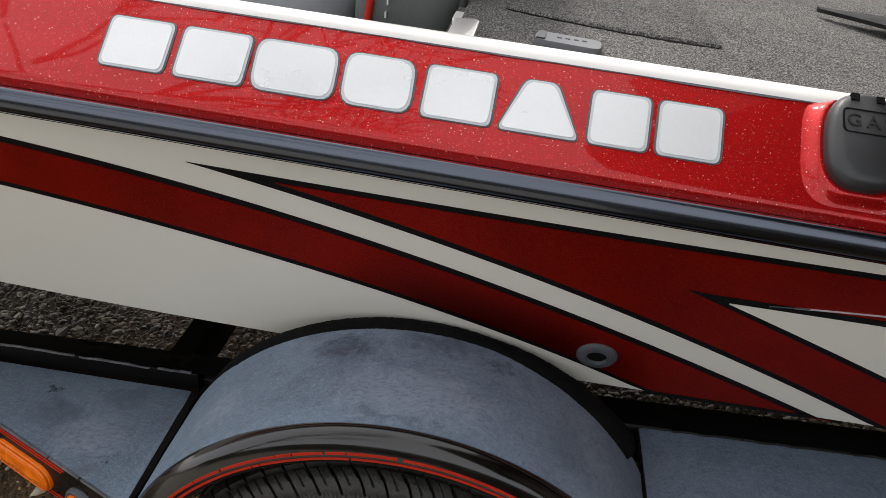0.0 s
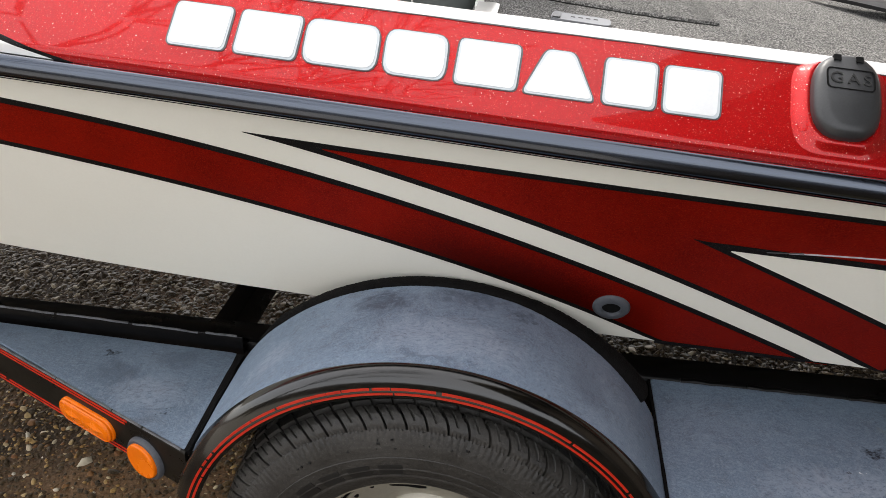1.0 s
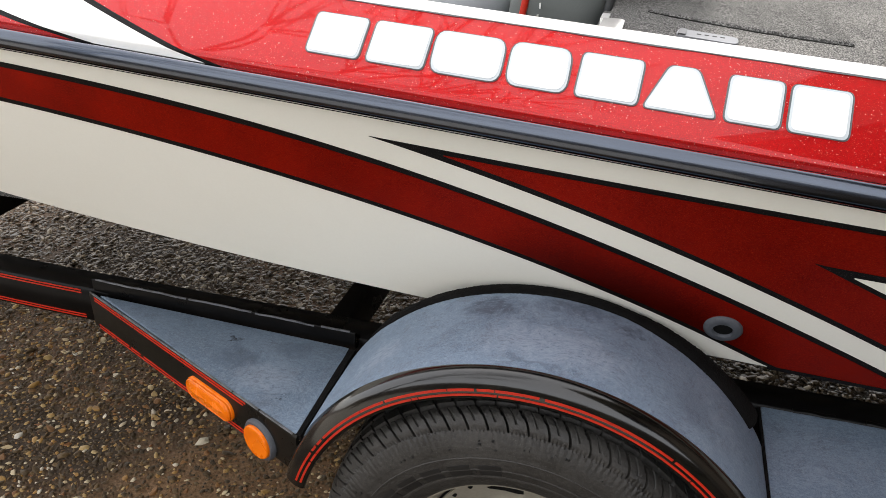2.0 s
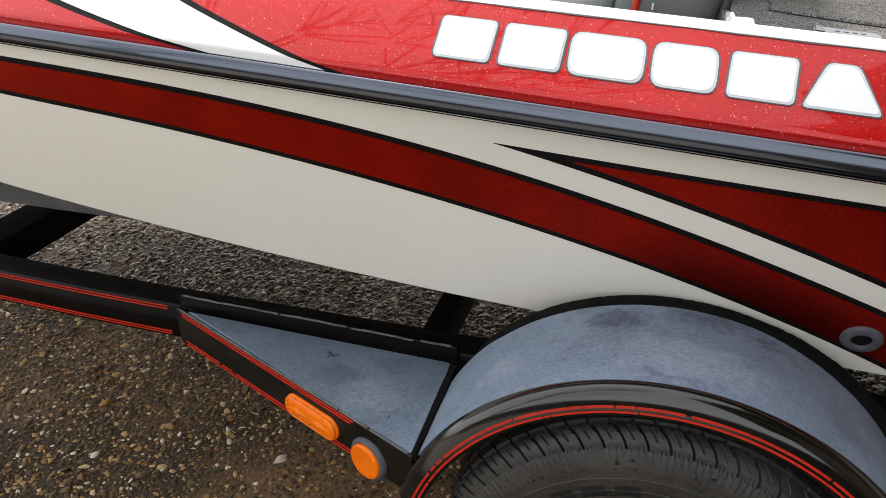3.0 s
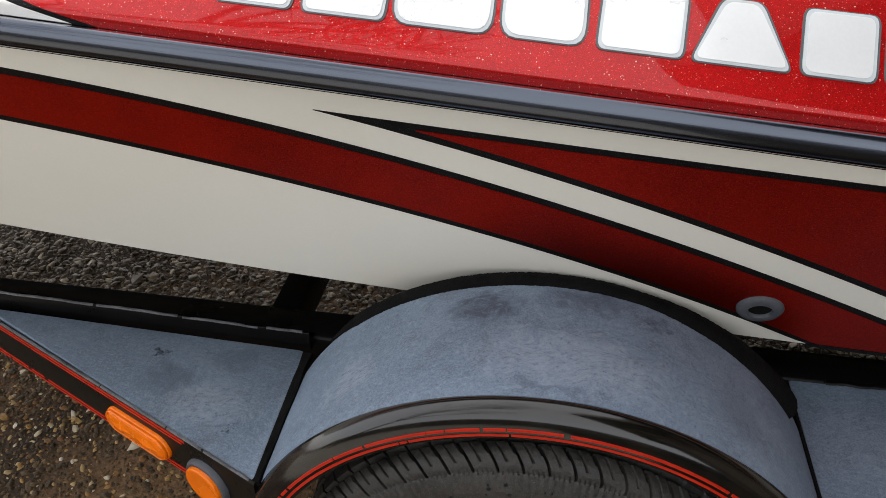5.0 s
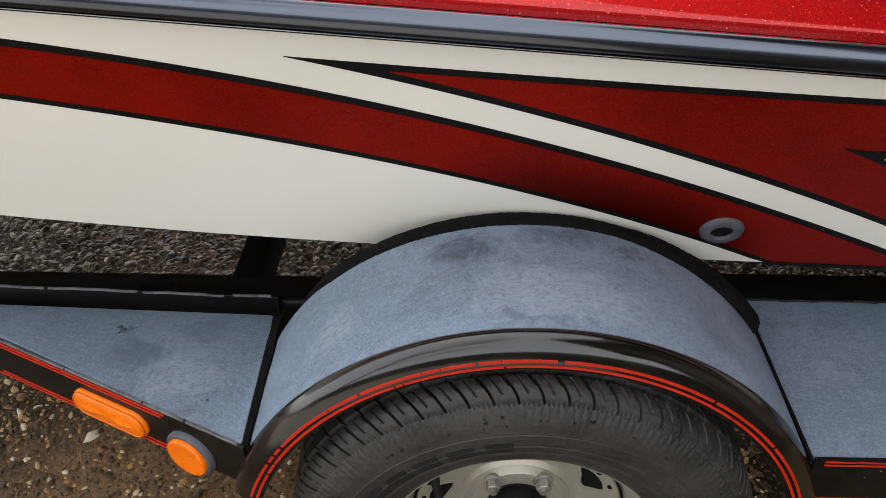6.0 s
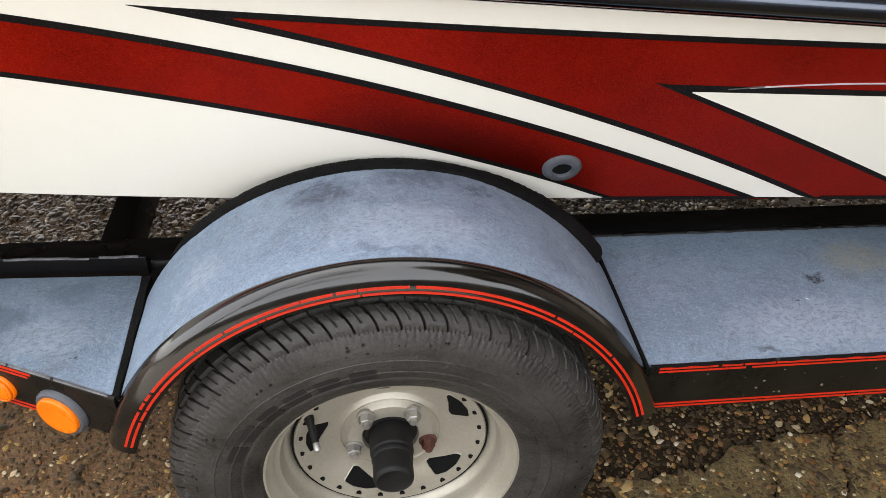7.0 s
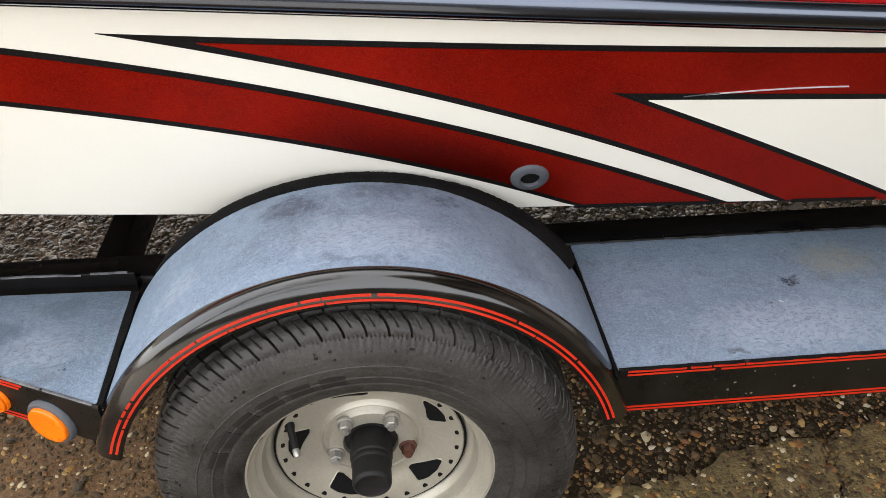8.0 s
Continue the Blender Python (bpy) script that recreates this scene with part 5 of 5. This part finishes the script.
    # scored lines across the rim's edge
    for deg in (62, 84, 108, 133, 148):
        bm = lathe(bmesh.new(), [(0.1690, -0.0510), (0.1690, -0.0518), (0.1745, -0.0622), (0.1790, -0.0654), (0.1790, -0.0640)], 2, AX, deg, 0.45, closed=True)
        part("score_mark", bm, RIM_DARK, wheel, "dark scored line", angle=30)
    # balance weight on the rim edge
    bm = lathe(bmesh.new(), [(0.176, -0.064), (0.184, -0.067), (0.184, -0.062), (0.176, -0.060)], 6, AX, 152, 7, closed=True)
    part("balance_weight", bm, NUT, wheel, "grey balance weight", angle=40)


build_wheel()


# ---- behind the camera, unseen: wall added to block low sky, corner of a house with deep eaves, bare tree ----
# unseen wall, added to darken the horizon in reflections
part("wall", box(bmesh.new(), (-9.0, -5.0, -0.1), (9.0, -4.8, 1.4), 0.02), surface("dark_timber", (0.030, 0.024, 0.018), (0.060, 0.048, 0.036), (0.7, 0.9), 60, 3, 0.4, 0.002, stretch=(6, 1, 0.4)), None)
tagged(bpy.data.objects["wall"], "added dark timber wall, out of view, that blocks the low sky", "wall", kind="structure").name = "added_wall_south"


def build_house_corner():
    """A plain house corner; its eaves run along way from corner, and the house lies to out."""
    corner, way, out = Vector((0.42, -0.79, 0)), Vector((0.82, 0.572, 0)).normalized(), Vector((0.572, -0.82, 0)).normalized()
    m = Matrix(((way.x, out.x, 0, corner.x), (way.y, out.y, 0, corner.y), (0, 0, 1, 0), (0, 0, 0, 1)))
    stucco = surface("brown_stucco", (0.075, 0.058, 0.044), (0.13, 0.10, 0.078), (0.8, 0.95), 90, 2.5, 0.5, 0.002)
    bm = box(bmesh.new(), (0.9, 0.9, -0.05), (6.0, 4.0, 3.21), 0.01)
    bm.transform(m)
    tagged(part("wall_east", bm, stucco), "plain brown stuccoed house wall", "wall", kind="structure")
    # unseen upper wall, added to keep sky light off the stern side
    bm = box(bmesh.new(), (0.35, 0.5, 3.41), (6.0, 4.0, 6.4), 0.01)
    bm.transform(m)
    tagged(part("added_wall_upper", bm, stucco), "added brown stuccoed upper wall, unseen, that blocks sky", "wall", kind="structure")
    bm = box(bmesh.new(), (0.0, 0.0, 3.20), (6.5, 4.5, 3.42), 0.01)
    bm.transform(m)
    tagged(part("roof", bm, surface("dark_eaves_paint", (0.020, 0.014, 0.010), (0.036, 0.026, 0.018), (0.6, 0.8), 70, 3, 0.3, 0.001)), "dark brown boarded eaves of the roof", "roof", kind="structure")
    # unseen block past the stern, added to cut sky light from that side
    bm = box(bmesh.new(), (2.6, -0.4, -0.05), (6.0, 5.0, 5.6), 0.01)
    tagged(part("added_wall_wing", bm, stucco), "added brown stuccoed block, unseen, that blocks sky towards the stern", "wall", kind="structure")


build_house_corner()


def build_tree():
    """A bare tree: trunk, limbs and fine twigs."""
    rng = random.Random(21)
    tree = thing("tree", "bare deciduous tree with grey-brown bark growing through the added pale concrete", "tree", (-3.4, -2.9, -0.012))
    bark = surface("grey_bark", (0.035, 0.028, 0.022), (0.09, 0.075, 0.06), (0.8, 0.95), 60, 8, 0.9, 0.004, stretch=(3, 3, 0.6))

    def stick(bm, p, d, length, r0, r1, sides, n, bend):
        rings = []
        for k in range(n + 1):
            q = d.to_track_quat("Z", "X")
            r = r0 + (r1 - r0) * k / n
            rings.append([p + q @ Vector((r * math.cos(j * math.tau / sides), r * math.sin(j * math.tau / sides), 0)) for j in range(sides)])
            p = p + d * (length / n)
            d = (d + Vector((rng.uniform(-1, 1), rng.uniform(-1, 1), rng.uniform(-0.6, 1.0))) * bend).normalized()
        loft(bm, rings)
        return p, d

    def grow(bm, p, d, length, r, depth):
        p, d = stick(bm, p, d, length, r, r * 0.68, 6 if depth > 2 else 4, 4 if depth > 1 else 2, 0.16)
        if depth:
            for k in range(3 if depth > 2 else 4):
                side_way = Vector((rng.uniform(-1, 1), rng.uniform(-1, 1), rng.uniform(-0.35, 0.8)))
                grow(bm, p - d * rng.uniform(0, 0.25) * length, (d * 0.75 + side_way * 0.75 + Vector((0.10, 0.10, 0.04))).normalized(), length * rng.uniform(0.62, 0.85), r * rng.uniform(0.45, 0.65), depth - 1)

    bm = bmesh.new()
    top, way = stick(bm, Vector((0, 0, 0)), Vector((0.06, 0.08, 1)).normalized(), 2.3, 0.17, 0.12, 12, 8, 0.03)
    part("trunk", bm, bark, tree, angle=60)
    for lean in ((0.9, 0.75, 0.7), (-0.5, 0.4, 0.9), (0.55, -0.6, 0.8), (0.35, 0.5, 1.2)):
        bm = bmesh.new()
        grow(bm, top - Vector((0, 0, 0.1)), Vector(lean).normalized(), 1.45, 0.075, 4)
        part("limb", bm, bark, tree, "bare limb with fine twigs", angle=60)


build_tree()


# ---- ground ----
def ground_height(x, y):
    return 0.006 * noise.noise(Vector((x * 1.3, y * 1.3, 0.0))) + 0.0035 * noise.noise(Vector((x * 6.0, y * 6.0, 3.0))) - 0.012


def build_ground():
    xs = [-400, -60, -12, -5] + steps(-3.2, 2.4, 200) + [5, 12, 60, 400]
    ys = [-400, -60, -12, -4] + steps(-1.4, 2.4, 140) + [5, 12, 60, 400]
    verts, faces = [], []
    for y in ys:
        for x in xs:
            near = -3.3 < x < 2.5 and -1.5 < y < 2.5
            verts.append((x, y, ground_height(x, y) if near else -0.012))
    w = len(xs)
    for j in range(len(ys) - 1):
        for i in range(w - 1):
            k = j * w + i
            faces.append((k, k + 1, k + w + 1, k + w))
    me = bpy.data.meshes.new("ground")
    me.from_pydata(verts, [], faces)
    me.polygons.foreach_set("use_smooth", [True] * len(faces))
    me.materials.append(GROUND)
    return tagged(new("ground", me), "damp brown concrete ground with silt and exposed pebbles", "ground", kind="structure")


build_ground()


# ---- broken concrete slab in pieces ----
def slab_line(x):
    """Far edge of the raised broken slab."""
    return 0.100 + 0.21 * (x - 0.44) + 0.014 * math.sin(x * 19.0) + 0.007 * math.sin(x * 47.0 + 1.0) + 0.004 * math.sin(x * 113.0)


def crack(x0, lean):
    return lambda y: x0 + lean * (y - 0.12) + 0.010 * math.sin(y * 31 + x0 * 7) + 0.005 * math.sin(y * 83 + x0)


CRACKS = [crack(0.395, -0.55), crack(0.72, 0.10), crack(0.875, 0.35), crack(1.30, 0.1), crack(1.9, 0.0)]
SLAB_TOP = 0.006


def on_slab(x, y):
    return y < slab_line(x) - 0.004 and x > CRACKS[0](y) + 0.006


def build_slab():
    paving = tagged(new("pavement"), "broken weathered tan concrete slab with pebbles showing", "pavement", kind="structure")
    for left, right in zip(CRACKS, CRACKS[1:]):
        bm = bmesh.new()
        rows = []
        nv = 46
        for j in range(nv + 1):
            row = []
            for i in range(31):
                u = i / 30
                v = j / nv
                y_low = -0.6
                xm = left(0.1) * (1 - u) + right(0.1) * u
                y = y_low + (slab_line(xm) - 0.003 - y_low) * v ** 0.55
                x = (left(y) + 0.0035) * (1 - u) + (right(y) - 0.0035) * u
                edge = min(u * (right(y) - left(y)), (1 - u) * (right(y) - left(y)), (slab_line(xm) - y))
                drop = 0.006 * max(0.0, 1 - edge / 0.012) ** 2
                z = SLAB_TOP - drop + 0.0022 * noise.noise(Vector((x * 14, y * 14, 2.0))) + 0.0016 * noise.noise(Vector((x * 60, y * 60, 7.0)))
                row.append(bm.verts.new((x, y, z)))
            rows.append(row)
        for a, b in zip(rows, rows[1:]):
            for i in range(30):
                bm.faces.new((a[i], a[i + 1], b[i + 1], b[i]))
        rim = [e for e in bm.edges if len(e.link_faces) == 1]
        ext = bmesh.ops.extrude_edge_only(bm, edges=rim)
        for v in ext["geom"]:
            if isinstance(v, bmesh.types.BMVert):
                v.co.z = -0.05
        part("slab", bm, SLAB, paving, angle=50)


build_slab()


def build_puddle():
    """Shallow water standing between the stones behind the boat."""
    bm = bmesh.new()
    rim = []
    for k in range(48):
        a = math.tau * k / 48
        w = 1 + 0.22 * math.sin(3 * a + 1) + 0.12 * math.sin(7 * a)
        rim.append(bm.verts.new((1.62 + 0.58 * w * math.cos(a), 1.08 + 0.22 * w * math.sin(a), -0.0130)))
    bm.faces.new(rim)
    tagged(new("water", mesh_of("water", bm, surface("rain_water", (0.012, 0.011, 0.009), (0.02, 0.018, 0.014), (0.02, 0.04), 60, 3, 0.05, 0.0005, specular=0.6))), "shallow rain puddle between the stones", "puddle", kind="structure")


build_puddle()


def build_bounce_ground():
    """Pale concrete under the camera, out of view, added to bounce light onto the hull."""
    bm = bmesh.new()
    xs = [-9.0, -4.0, *steps(-2.6, 0.30, 60)]
    rows = [[bm.verts.new((x, (-0.70 + 0.012 * math.sin(x * 17) + 0.006 * math.sin(x * 41)) * (1 - k) - 4.8 * k, -0.004)) for x in xs] for k in (0, 0.02, 0.3, 1)]
    for a, b in zip(rows, rows[1:]):
        for i in range(len(xs) - 1):
            bm.faces.new((a[i], a[i + 1], b[i + 1], b[i]))
    me = mesh_of("drive", bm, surface("pale_concrete", (0.28, 0.252, 0.213), (0.41, 0.375, 0.32), (0.8, 0.95), 120, 3, 0.8, 0.003, grit=(0.2, 0.18, 0.14)))
    tagged(new("drive", me), "added pale concrete ground, unseen, that bounces light onto the hull", "drive", kind="structure")


build_bounce_ground()


def build_pebbles(name, label, mat, area, step, mean, spread, keep_at, seed, flat=(0.5, 0.85)):
    rng = np.random.default_rng(seed)
    t = (1 + 5 ** 0.5) / 2
    ico = np.array([(-1, t, 0), (1, t, 0), (-1, -t, 0), (1, -t, 0), (0, -1, t), (0, 1, t), (0, -1, -t), (0, 1, -t), (t, 0, -1), (t, 0, 1), (-t, 0, -1), (-t, 0, 1)]) / math.sqrt(1 + t * t)
    tri = np.array([(0, 11, 5), (0, 5, 1), (0, 1, 7), (0, 7, 10), (0, 10, 11), (1, 5, 9), (5, 11, 4), (11, 10, 2), (10, 7, 6), (7, 1, 8), (3, 9, 4), (3, 4, 2), (3, 2, 6), (3, 6, 8), (3, 8, 9), (4, 9, 5), (2, 4, 11), (6, 2, 10), (8, 6, 7), (9, 8, 1)])
    spots, base, sink = [], [], []
    x0, x1, y0, y1 = area
    for y in np.arange(y0, y1, step):
        for x in np.arange(x0, x1, step):
            px, py = x + rng.uniform(-0.6, 0.6) * step, y + rng.uniform(-0.6, 0.6) * step
            if rng.random() > keep_at(px, py):
                continue
            spots.append((px, py))
            slab = on_slab(px, py)
            base.append(SLAB_TOP if slab else ground_height(px, py))
            sink.append(0.30 if slab else 0.0)
    n = len(spots)
    spots = np.array(spots)
    size = np.clip(rng.lognormal(math.log(mean), spread, n), 0.0018, 0.014)
    size[rng.random(n) < 0.012] *= 1.5
    scale = np.stack([size * rng.uniform(0.95, 1.6, n), size * rng.uniform(0.7, 1.1, n), size * rng.uniform(*flat, n)], 1)
    turn = rng.uniform(0, math.tau, n)
    pts = ico[None] * (1 + rng.uniform(-0.28, 0.28, (n, 12, 1))) * scale[:, None]
    ca, sa = np.cos(turn)[:, None], np.sin(turn)[:, None]
    x = pts[:, :, 0] * ca - pts[:, :, 1] * sa
    y = pts[:, :, 0] * sa + pts[:, :, 1] * ca
    z = pts[:, :, 2] + pts[:, :, 0] * rng.normal(0, 0.34, n)[:, None]
    z += (np.array(base) + scale[:, 2] * (rng.uniform(-0.5, 0.25, n) - np.array(sink)))[:, None]
    co = np.stack([x + spots[:, :1], y + spots[:, 1:], z], 2).reshape(-1, 3)
    faces = (tri[None] + 12 * np.arange(n)[:, None, None]).reshape(-1, 3)
    me = bpy.data.meshes.new(name)
    me.vertices.add(len(co))
    me.vertices.foreach_set("co", co.ravel())
    me.loops.add(faces.size)
    me.loops.foreach_set("vertex_index", faces.ravel())
    me.polygons.add(len(faces))
    me.polygons.foreach_set("loop_start", np.arange(0, faces.size, 3))
    me.polygons.foreach_set("use_smooth", np.arange(len(faces)) % 3 > 0)
    me.update(calc_edges=True)
    me.materials.append(mat)
    tagged(new(name, me), label, "pebbles", kind="stuff")


def front_cover(x, y):
    mud = noise.noise(Vector((x * 2.1 + 4.0, y * 2.1, 1.0))) + 0.5 * noise.noise(Vector((x * 6.0, y * 6.0, 5.0)))
    if on_slab(x, y):
        return 0.97
    if math.hypot(x + 0.62, y - 0.16) + 0.12 * mud < 0.36:
        return 0.62
    if x < 0.2:
        return 0.96 + 0.35 * mud
    return 0.80 + 0.3 * mud


def rear_cover(x, y):
    joint = abs(x + 1.79 - 0.1 * (y - 1.0)) < 0.011
    return 0.0 if joint else 0.97


build_pebbles("pebbles", "brown, tan and orange pebbles half sunk in silt", PEBBLE, (-2.2, 1.6, -0.13, 0.80), 0.0088, 0.0040, 0.42, front_cover, 7, (0.35, 0.75))
build_pebbles("aggregate", "dark grey flat pebbles of exposed aggregate concrete", AGGREGATE, (-2.9, 1.8, 0.80, 1.75), 0.0125, 0.0072, 0.34, rear_cover, 11, (0.3, 0.5))
